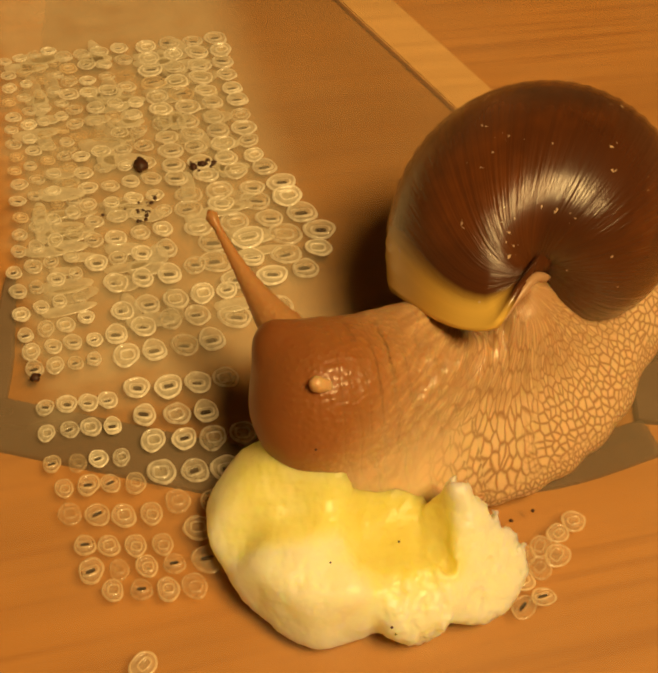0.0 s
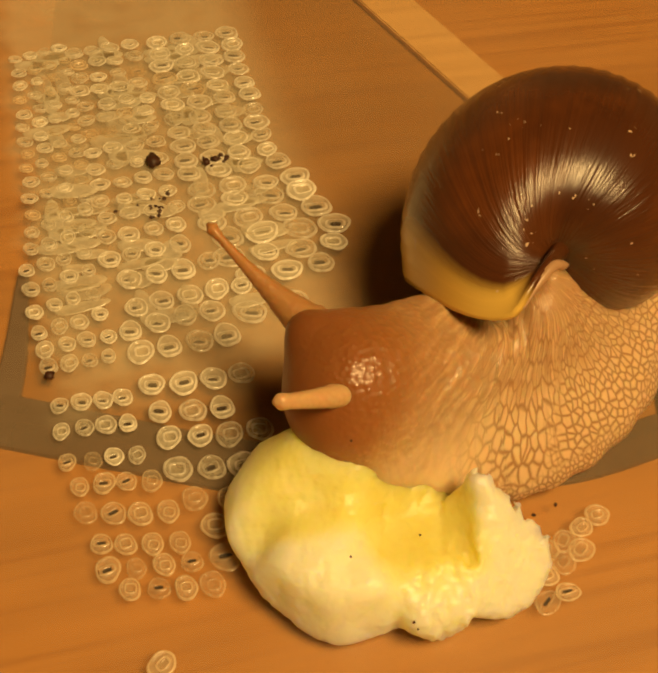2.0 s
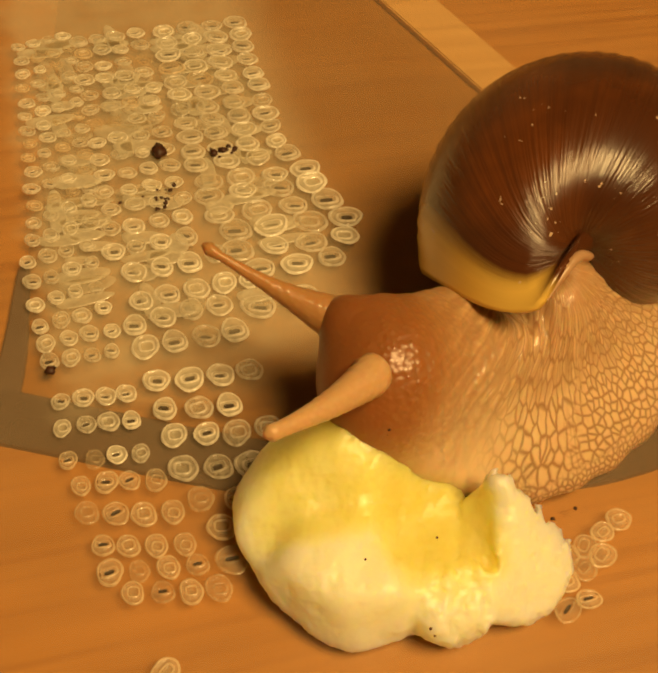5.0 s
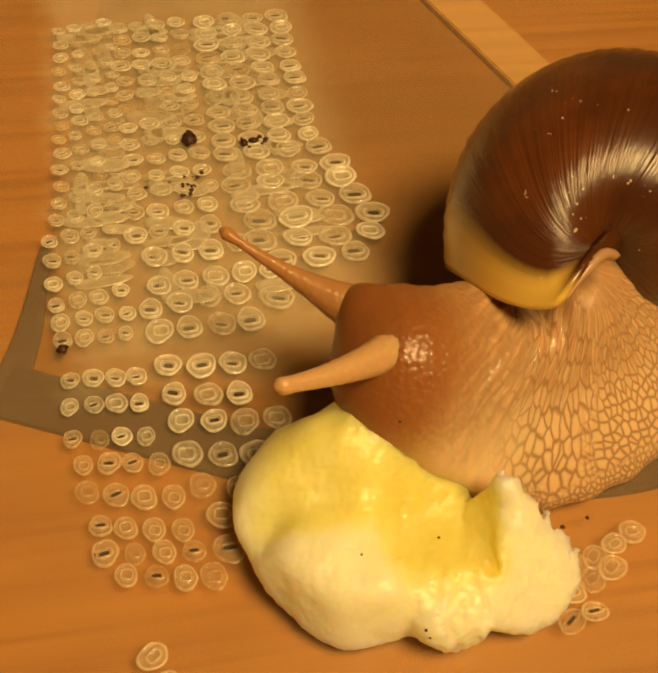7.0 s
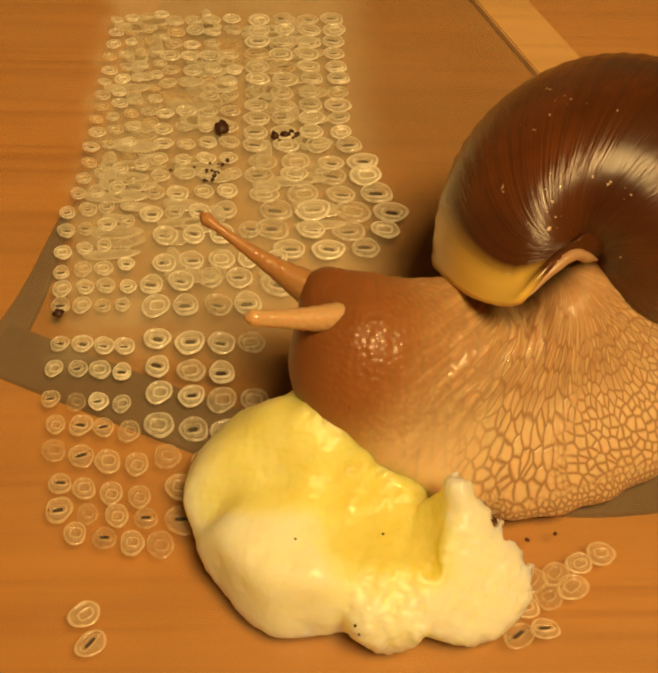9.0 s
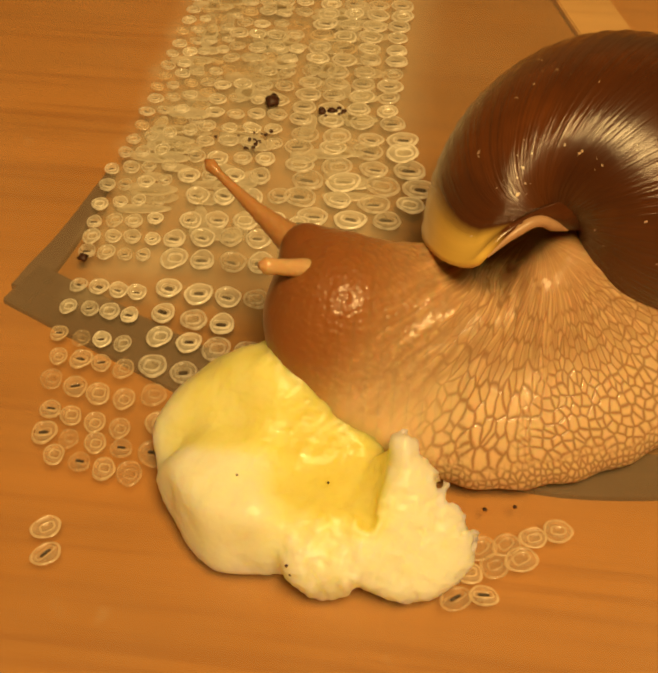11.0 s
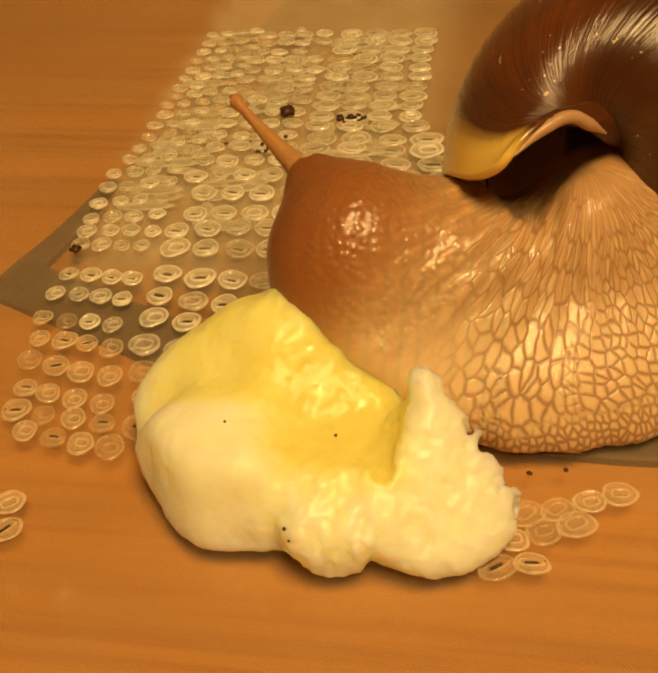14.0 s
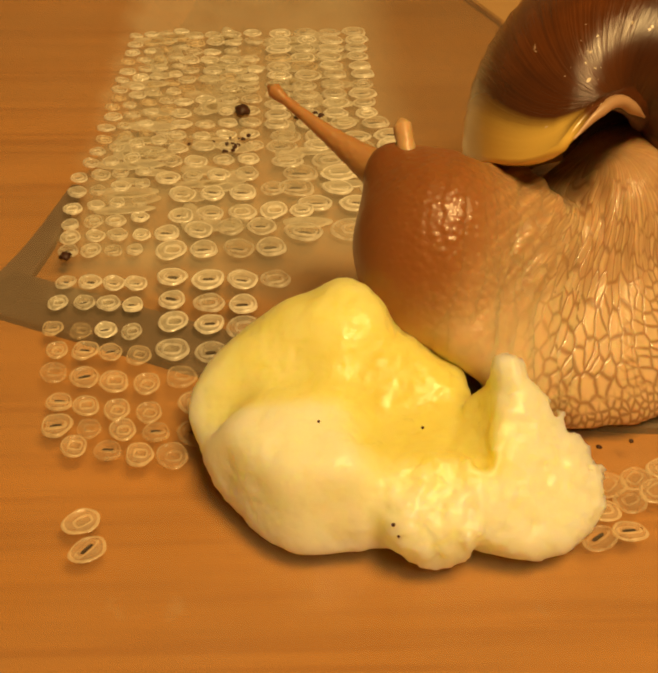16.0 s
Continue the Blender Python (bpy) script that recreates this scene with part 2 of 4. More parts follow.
    c = mix(nt, c, (0.25, 0.09, 0.024), math_node(nt, "MULTIPLY", gap, 0.22))
    nt.links.new(c, b.inputs["Base Color"])
    b.inputs["Roughness"].default_value = 0.36
    b.inputs["Subsurface Weight"].default_value = 0.6
    b.inputs["Specular IOR Level"].default_value = 0.35
    b.inputs["Subsurface Radius"].default_value = (1.0, 0.45, 0.2)
    b.inputs["Subsurface Scale"].default_value = 0.002
    b.inputs["Coat Weight"].default_value = 0.26
    b.inputs["Coat Roughness"].default_value = 0.09
    h = math_node(nt, "ADD", math_node(nt, "MULTIPLY", fine, 0.10), math_node(nt, "MULTIPLY", tone, 0.3))
    h = math_node(nt, "SUBTRACT", h, math_node(nt, "MULTIPLY", shown, 0.36))
    h = math_node(nt, "SUBTRACT", h, math_node(nt, "MULTIPLY", gap, 0.60))
    bump(nt, b, h, 0.42, 0.0006)
    return m


SKIN = skin_material("snail_skin")
FEELER = skin_material("snail_feeler_skin", (0.50, 0.265, 0.105))
PALE_FEELER = skin_material("pale_feeler_skin", (0.70, 0.45, 0.23))


def shell_material():
    """Glossy brown shell; the colour runs with the growth lines (UV: u along the coil, v across the whorl)."""
    m, nt, b = nodes_of("shell_horn")
    uv = nt.nodes.new("ShaderNodeUVMap")
    mp = nt.nodes.new("ShaderNodeMapping")
    mp.inputs["Scale"].default_value = (420, 2.0, 1)
    nt.links.new(uv.outputs[0], mp.inputs[0])
    lines = noise_tex(nt, mp.outputs[0], 1.0, 4, 0.6)
    mp2 = nt.nodes.new("ShaderNodeMapping")
    mp2.inputs["Scale"].default_value = (14, 1.2, 1)
    nt.links.new(uv.outputs[0], mp2.inputs[0])
    bands = noise_tex(nt, mp2.outputs[0], 1.0, 3)
    xyz = nt.nodes.new("ShaderNodeSeparateXYZ")
    nt.links.new(uv.outputs[0], xyz.inputs[0])
    c = ramp(nt, bands, [(0.3, (0.036, 0.012, 0.005)), (0.5, (0.085, 0.025, 0.007)), (0.72, (0.135, 0.042, 0.010))])
    worn = noise_tex(nt, mapped(nt, (60, 60, 60)), 1.0, 3)
    c = mix(nt, c, (0.21, 0.060, 0.012), math_node(nt, "MULTIPLY", ramp(nt, worn, [(0.5, (0, 0, 0)), (0.72, (1, 1, 1))]), 0.6))
    c = mix(nt, c, (0.05, 0.016, 0.006), math_node(nt, "MULTIPLY", ramp(nt, lines, [(0.4, (0, 0, 0)), (0.75, (1, 1, 1))]), 0.45))
    rim = ramp(nt, xyz.outputs[0], [(0.0, (1, 1, 1)), (0.014, (0.95, 0.95, 0.95)), (0.023, (0, 0, 0))])
    side = math_node(nt, "ABSOLUTE", math_node(nt, "SUBTRACT", xyz.outputs[1], 0.5))
    outer = ramp(nt, side, [(0.12, (0, 0, 0)), (0.165, (1, 1, 1))])
    c = mix(nt, c, (0.88, 0.60, 0.13), math_node(nt, "MULTIPLY", rim, outer))
    fleck = noise_tex(nt, mapped(nt, (900, 900, 900)), 1.0, 3)
    where = noise_tex(nt, mapped(nt, (160, 160, 160)), 1.0, 2)
    dried = math_node(nt, "MULTIPLY", math_node(nt, "GREATER_THAN", fleck, 0.665), math_node(nt, "GREATER_THAN", where, 0.60))
    c = mix(nt, c, (0.62, 0.45, 0.28), dried)
    nt.links.new(c, b.inputs["Base Color"])
    b.inputs["Roughness"].default_value = 0.26
    b.inputs["Coat Weight"].default_value = 0.45
    b.inputs["Coat Roughness"].default_value = 0.17
    bump(nt, b, math_node(nt, "MULTIPLY", lines, math_node(nt, "SUBTRACT", 1.0, math_node(nt, "MULTIPLY", rim, 0.95))), 0.6, 0.0006)
    return m


SHELL = shell_material()


def flesh_material():
    """Soft fruit flesh: white outside, yellow and wet where it was rasped away (pigment by a vertex layer)."""
    m, nt, b = nodes_of("fruit_flesh")
    at = nt.nodes.new("ShaderNodeAttribute")
    at.attribute_name = "ripe"
    n = noise_tex(nt, mapped(nt, (170, 170, 170)), 1.0, 4)
    n2 = noise_tex(nt, mapped(nt, (650, 650, 650)), 1.0, 4)
    fibre = noise_tex(nt, mapped(nt, (260, 260, 1100)), 1.0, 3)
    f = math_node(nt, "ADD", at.outputs["Fac"], math_node(nt, "MULTIPLY", math_node(nt, "SUBTRACT", n, 0.5), 0.55))
    c = ramp(nt, f, [(0.10, (0.91, 0.94, 0.70)), (0.42, (0.91, 0.90, 0.46)), (0.70, (0.86, 0.82, 0.26)), (1.0, (0.79, 0.70, 0.15))])
    c = mix(nt, c, (0.84, 0.70, 0.30), math_node(nt, "MULTIPLY", ramp(nt, n2, [(0.55, (0, 0, 0)), (0.8, (1, 1, 1))]), 0.15))
    nt.links.new(c, b.inputs["Base Color"])
    b.inputs["Roughness"].default_value = 0.40
    b.inputs["Subsurface Weight"].default_value = 1.0
    b.inputs["Subsurface Radius"].default_value = (1.0, 0.85, 0.4)
    b.inputs["Subsurface Scale"].default_value = 0.007
    wet = math_node(nt, "MAXIMUM", math_node(nt, "SUBTRACT", at.outputs["Fac"], 0.30), 0.0)
    drops = noise_tex(nt, mapped(nt, (330, 330, 330), (0.4, 0.2, 0.7)), 1.0, 3)
    drops = ramp(nt, drops, [(0.55, (0.10, 0.10, 0.10)), (0.64, (1, 1, 1))])
    nt.links.new(math_node(nt, "ADD", math_node(nt, "MULTIPLY", math_node(nt, "MULTIPLY", wet, drops), 0.85), 0.03), b.inputs["Coat Weight"])
    b.inputs["Coat Roughness"].default_value = 0.10
    h = math_node(nt, "ADD", math_node(nt, "MULTIPLY", n, 0.5), math_node(nt, "MULTIPLY", n2, 0.32))
    h = math_node(nt, "ADD", h, math_node(nt, "MULTIPLY", fibre, 0.16))
    bump(nt, b, h, 0.22, 0.0010)
    # the juice stands in small beads, so its shine breaks up
    beads = noise_tex(nt, mapped(nt, (480, 480, 480)), 1.0, 2)
    film = add(nt, "ShaderNodeBump", Strength=0.40, Distance=0.0010)
    nt.links.new(math_node(nt, "ADD", ramp(nt, beads, [(0.5, (0, 0, 0)), (0.72, (1, 1, 1))]), math_node(nt, "MULTIPLY", n2, 0.4)), film.inputs["Height"])
    nt.links.new(film.outputs[0], b.inputs["Coat Normal"])
    return m


FLESH = flesh_material()


# ---- mesh helpers ----
def part(name, mesh, material, parent=None, label="", smooth=True):
    ob = new(name, mesh)
    if material:
        mesh.materials.append(material)
    if smooth:
        mesh.polygons.foreach_set("use_smooth", [True] * len(mesh.polygons))
    if parent:
        ob.parent = parent
    if label:
        tagged(ob, label)
    return ob


def mesh_of(name, verts, faces):
    me = bpy.data.meshes.new(name)
    me.from_pydata([tuple(v) for v in np.asarray(verts) * CM], [], [tuple(int(i) for i in f) for f in faces])
    me.update()
    return me


def from_bm(name, bm):
    """A bmesh drawn in centimetres."""
    bmesh.ops.scale(bm, vec=(CM, CM, CM), verts=bm.verts)
    me = bpy.data.meshes.new(name)
    bm.to_mesh(me)
    bm.free()
    return me


def surface(f, lo, hi, step):
    """The surface f = 0 (f below 0 inside), by surface nets: vertices and quads in centimetres."""
    lo, hi = np.array(lo, float), np.array(hi, float)
    n = np.ceil((hi - lo) / step).astype(int) + 1
    axes = [lo[k] + step * np.arange(n[k]) for k in range(3)]
    grid = np.stack(np.meshgrid(*axes, indexing="ij"), -1)
    d = f(grid)
    inside = d < 0
    m = n - 1
    total = np.zeros((*m, 3))
    count = np.zeros(m)
    corners = [(a, b, c) for a in (0, 1) for b in (0, 1) for c in (0, 1)]

    def cut(arr, o):
        return arr[o[0]:o[0] + m[0], o[1]:o[1] + m[1], o[2]:o[2] + m[2]]

    for o in corners:
        for k in range(3):
            if o[k]:
                continue
            q = list(o)
            q[k] = 1
            d0, d1 = cut(d, o), cut(d, q)
            hit = (d0 < 0) != (d1 < 0)
            w = np.where(hit, d0 / np.where(hit, d0 - d1, 1), 0)
            p = np.empty((*m, 3))
            p[:] = o
            p[..., k] += w
            total += p * hit[..., None]
            count += hit
    live = count > 0
    index = np.full(m, -1)
    index[live] = np.arange(live.sum())
    base = np.stack(np.nonzero(live), -1)
    verts = lo + step * (base + total[live] / count[live][:, None])
    faces = []
    for k in range(3):
        a, b = (k + 1) % 3, (k + 2) % 3
        s0 = [slice(1, None)] * 3
        s0[k] = slice(0, m[k])
        s0[a] = slice(1, m[a])
        s0[b] = slice(1, m[b])
        s1 = list(s0)
        s1[k] = slice(1, m[k] + 1)
        i0, i1 = inside[tuple(s0)], inside[tuple(s1)]
        where = np.stack(np.nonzero(i0 != i1), -1)
        flip = i1[i0 != i1]
        cell = where.copy()
        cell[:, a] += 1
        cell[:, b] += 1

        def at(da, db):
            c = cell.copy()
            c[:, a] -= da
            c[:, b] -= db
            return index[c[:, 0], c[:, 1], c[:, 2]]

        quad = np.stack([at(0, 0), at(1, 0), at(1, 1), at(0, 1)], -1)
        quad[flip] = quad[flip][:, ::-1]
        faces.append(quad)
    return verts, np.concatenate(faces)


def round_cone(p, a, b, ra, rb):
    a, b = np.array(a, float), np.array(b, float)
    ab = b - a
    h = np.clip(((p - a) @ ab) / (ab @ ab), 0, 1)
    return np.linalg.norm(p - a - h[..., None] * ab, axis=-1) - (ra + (rb - ra) * h)


def ellipsoid(p, c, r, turn=(0, 0, 0)):
    m = np.array(Euler([radians(x) for x in turn]).to_matrix())
    q = (p - np.array(c, float)) @ m
    r = np.array(r, float)
    k0 = np.linalg.norm(q / r, axis=-1)
    k1 = np.linalg.norm(q / (r * r), axis=-1)
    return k0 * (k0 - 1) / np.maximum(k1, 1e-6)


def blend(a, b, k):
    h = np.clip(0.5 + 0.5 * (b - a) / k, 0, 1)
    return b + (a - b) * h - k * h * (1 - h)


def carve(a, b, k):
    return -blend(-a, b, k)


# ---- the room and the wooden surface ----
SHEET_Z, WOOD_Z = 0.0, -0.32


def slab(name, x0, x1, y0, y1, z0, z1, material, bevel=0.0, kind="", label="", category=""):
    bm = bmesh.new()
    bmesh.ops.create_cube(bm, size=1)
    bmesh.ops.scale(bm, vec=(x1 - x0, y1 - y0, z1 - z0), verts=bm.verts)
    bmesh.ops.translate(bm, vec=((x0 + x1) / 2, (y0 + y1) / 2, (z0 + z1) / 2), verts=bm.verts)
    if bevel:
        bmesh.ops.bevel(bm, geom=bm.edges[:], offset=bevel, segments=2, affect="EDGES")
    ob = part(name, from_bm(name, bm), material, smooth=False)
    return tagged(ob, label, category, "", kind)


slab("floor", -150, 150, -150, 150, WOOD_Z - 3, WOOD_Z, WOOD, 0, "structure", "varnished orange-brown wooden surface with fine grain", "floor")
slab("wall_north", -150, 150, 150, 160, WOOD_Z - 3, 240, PLASTER, 0, "structure", "plain pale plastered wall", "wall")
slab("wall_south", -150, 150, -160, -150, WOOD_Z - 3, 240, PLASTER, 0, "structure", "plain pale plastered wall", "wall")
slab("wall_east", 150, 160, -160, 160, WOOD_Z - 3, 240, PLASTER, 0, "structure", "plain pale plastered wall", "wall")
slab("wall_west", -160, -150, -160, 160, WOOD_Z - 3, 240, PLASTER, 0, "structure", "plain pale plastered wall", "wall")
slab("ceiling", -160, 160, -160, 160, 240, 250, PLASTER, 0, "structure", "plain pale ceiling", "ceiling")


# ---- the plastic lid: clear sheet, grey rim seen through it, melted air holes ----
lid = tagged(new("plastic_lid"), "clear plastic lid with rows of melted air holes, on wood", "lid")


def lid_sheet():
    bm = bmesh.new()
    bmesh.ops.create_cube(bm, size=1)
    bmesh.ops.scale(bm, vec=(46, 40, 0.12), verts=bm.verts)
    bmesh.ops.translate(bm, vec=(2, 4, SHEET_Z - 0.06), verts=bm.verts)
    ob = part("sheet", from_bm("sheet", bm), SHEET, lid, "clear scuffed plastic sheet", smooth=False)
    ob.visible_shadow = False
    return ob


lid_sheet()


def bar(name, p, q, width, z0, z1, material, label, parent=None):
    """A flat bar from p to q."""
    p, q = Vector((*p, 0)), Vector((*q, 0))
    d = (q - p).normalized()
    side = Vector((-d.y, d.x, 0)) * width / 2
    bm = bmesh.new()
    low = [bm.verts.new((v.x, v.y, z0)) for v in (p - side, q - side, q + side, p + side)]
    f = bm.faces.new(low)
    up = bmesh.ops.extrude_face_region(bm, geom=[f])
    bmesh.ops.translate(bm, vec=(0, 0, z1 - z0), verts=[g for g in up["geom"] if isinstance(g, bmesh.types.BMVert)])
    bmesh.ops.recalc_face_normals(bm, faces=bm.faces[:])
    bmesh.ops.bevel(bm, geom=bm.edges[:], offset=0.03, segments=2, affect="EDGES")
    return part(name, from_bm(name, bm), material, parent, label, smooth=False)


def ribbon(name, line, z0, z1, material, label, parent):
    """A flat bowed bar along points of (x, y, width), with eased edges."""
    pts = [Vector((x, y, 0)) for x, y, w in line]
    fine = []
    for k in range(len(pts) - 1):
        for step in range(6):
            s = step / 6
            a, b, c, d = pts[max(k - 1, 0)], pts[k], pts[k + 1], pts[min(k + 2, len(pts) - 1)]
            p = 0.5 * ((2 * b) + (c - a) * s + (2 * a - 5 * b + 4 * c - d) * s * s + (3 * b - a - 3 * c + d) * s ** 3)
            fine.append((p, line[k][2] + (line[k + 1][2] - line[k][2]) * s))
    fine.append((pts[-1], line[-1][2]))
    verts, faces = [], []
    ease = 0.04
    for k, (p, w) in enumerate(fine):
        d = (fine[min(k + 1, len(fine) - 1)][0] - fine[max(k - 1, 0)][0]).normalized()
        side = Vector((-d.y, d.x, 0))
        for u, z in ((-w / 2, z0), (-w / 2, z1 - ease), (-w / 2 + ease, z1), (w / 2 - ease, z1), (w / 2, z1 - ease), (w / 2, z0)):
            q = p + side * u
            verts.append((q.x, q.y, z))
    for k in range(len(fine) - 1):
        for i in range(6):
            faces.append((6 * k + i, 6 * k + (i + 1) % 6, 6 * k + 6 + (i + 1) % 6, 6 * k + 6 + i))
    faces += [tuple(range(6)), tuple(6 * len(fine) - 1 - i for i in range(6))]
    return part(name, mesh_of(name, verts, faces), material, parent, label, smooth=False)


# The rim lies under the sheet, on the wood.
ribbon("rim", ((-6.30, 3.72, 1.06), (-4.4, 2.84, 1.05), (-2.5, 1.98, 1.05), (-1.2, 1.52, 1.03), (1.5, 1.02, 0.95), (3.7, 0.72, 0.85), (5.9, 0.95, 0.80)), WOOD_Z, -0.16, GREY, "smoky grey plastic rim under the sheet", lid)
ribbon("rim", ((-6.24, 3.55, 0.56), (-6.08, 4.10, 0.56), (-5.80, 5.1, 0.44), (-5.48, 6.9, 0.20)), WOOD_Z, -0.165, GREY, "smoky grey plastic rim under the sheet", lid)
ribbon("rim", ((6.10, 1.25, 0.70), (6.8, 3.6, 0.70), (7.0, 6.0, 0.70)), WOOD_Z, -0.165, GREY, "smoky grey plastic rim under the sheet", lid)


def tinted():
    """A second, brownish see-through layer inside the rim."""
    m, nt, b = nodes_of("tinted_plastic")
    b.inputs["Base Color"].default_value = (0.42, 0.30, 0.17, 1)
    b.inputs["Roughness"].default_value = 0.5
    tr = nt.nodes.new("ShaderNodeBsdfTransparent")
    tr.inputs[0].default_value = (0.88, 0.87, 0.86, 1)
    ms = nt.nodes.new("ShaderNodeMixShader")
    n = noise_tex(nt, mapped(nt, (14, 40, 20)), 1.0, 3)
    nt.links.new(math_node(nt, "MULTIPLY", n, 0.12), ms.inputs[0])
    nt.links.new(tr.outputs[0], ms.inputs[1])
    nt.links.new(b.outputs[0], ms.inputs[2])
    nt.links.new(ms.outputs[0], nt.nodes["Material Output"].inputs[0])
    return m


def inner_pane():
    bm = bmesh.new()
    low = [bm.verts.new((x, y, -0.26)) for x, y in ((-6.0, 3.7), (-4.4, 2.9), (-2.5, 2.05), (-1.2, 1.6), (1.5, 1.1), (3.7, 0.8), (5.9, 1.0), (6.8, 3.6), (6.9, 7.0), (2.6, 18.6), (-3.0, 20.0), (-5.4, 7.0), (-5.8, 5.1))]
    f = bm.faces.new(low)
    up = bmesh.ops.extrude_face_region(bm, geom=[f])
    bmesh.ops.translate(bm, vec=(0, 0, 0.07), verts=[g for g in up["geom"] if isinstance(g, bmesh.types.BMVert)])
    bmesh.ops.recalc_face_normals(bm, faces=bm.faces[:])
    ob = part("inner_pane", from_bm("inner_pane", bm), tinted(), lid, "brownish see-through plastic layer", smooth=False)
    ob.visible_shadow = False


inner_pane()
edge = bar("wooden_strip", (3.1, 17.2), (6.9, 7.4), 1.25, WOOD_Z, -0.14, PALE_WOOD, "")
tagged(edge, "pale flat wooden strip under the clear sheet", "strip")


def ring_mesh(seed, faint=False):
    """One melted hole: an uneven milky disc with a raised, broken edge, and often a middle slot, its floor painted dark
    for shade.
    """
    rnd = random.Random(seed + (50 if faint else 0))
    seg = 20
    w, h = 0.088 + 0.025 * rnd.random(), 0.036 + 0.018 * rnd.random()
    t = (rnd.random() - 0.5) * 0.5
    off_x, off_y = (rnd.random() - 0.5) * 0.07, (rnd.random() - 0.5) * 0.06
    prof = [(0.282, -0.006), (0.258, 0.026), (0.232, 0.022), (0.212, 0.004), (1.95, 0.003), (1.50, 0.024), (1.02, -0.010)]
    ph = [rnd.random() * 6.3 for _ in range(5)]
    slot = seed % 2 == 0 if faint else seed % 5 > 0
    verts, faces = [], []
    for n, (r, z) in enumerate(prof):
        for i in range(seg):
            a = 2 * math.pi * i / seg
            k = 1 + 0.055 * math.sin(2 * a + ph[0]) + 0.035 * math.sin(3 * a + ph[1]) + 0.025 * math.sin(5 * a + ph[2] + n * 0.5)
            lift = 0.012 * math.sin(a + ph[3]) + 0.008 * math.sin(3 * a + ph[4]) if z > 0.01 else 0
            if n < 4:
                verts.append((r * k * math.cos(a), r * k * math.sin(a), z + lift))
            else:
                if not slot:
                    r = (0, 0, 0, 0, 1.55, 1.32, 1.12)[n]
                x = r * w * math.copysign(abs(math.cos(a)) ** 0.6, math.cos(a))
                y = ((r * h + 0.018 * (r - 1)) if slot else r * w * 0.8) * math.copysign(abs(math.sin(a)) ** 0.6, math.sin(a))
                verts.append((off_x + x * math.cos(t) - y * math.sin(t), off_y + x * math.sin(t) + y * math.cos(t), z + lift * 0.6))
    for j in range(6):
        for i in range(seg):
            faces.append((j * seg + i, j * seg + (i + 1) % seg, (j + 1) * seg + (i + 1) % seg, (j + 1) * seg + i))
    faces.append(tuple(6 * seg + i for i in range(seg)))
    me = mesh_of("vent_hole", verts, faces)
    for m in (SOFT if faint else RING, FILM if faint else HAZE, SLOT_SHADE):
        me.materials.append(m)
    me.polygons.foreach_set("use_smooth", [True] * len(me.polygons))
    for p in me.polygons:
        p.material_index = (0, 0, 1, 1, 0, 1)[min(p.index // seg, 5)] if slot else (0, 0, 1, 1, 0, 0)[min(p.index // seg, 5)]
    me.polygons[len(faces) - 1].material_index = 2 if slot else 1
    return me


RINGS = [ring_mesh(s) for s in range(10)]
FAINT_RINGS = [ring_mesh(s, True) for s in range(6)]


def hole(rnd, x, y, size, faint, squash=1.0):
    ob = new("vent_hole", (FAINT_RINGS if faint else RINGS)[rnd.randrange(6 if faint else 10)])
    ob.parent = lid
    size = size * (0.90 + 0.22 * rnd.random())
    spot = cm(x + (rnd.random() - 0.5) * 0.05, y + (rnd.random() - 0.5) * 0.07, SHEET_Z + 0.002 + 0.004 * rnd.random())
    ob.matrix_local = Matrix.LocRotScale(spot, Euler((0, 0, (rnd.random() - 0.5) * 0.4)), (size, size * squash, 1))


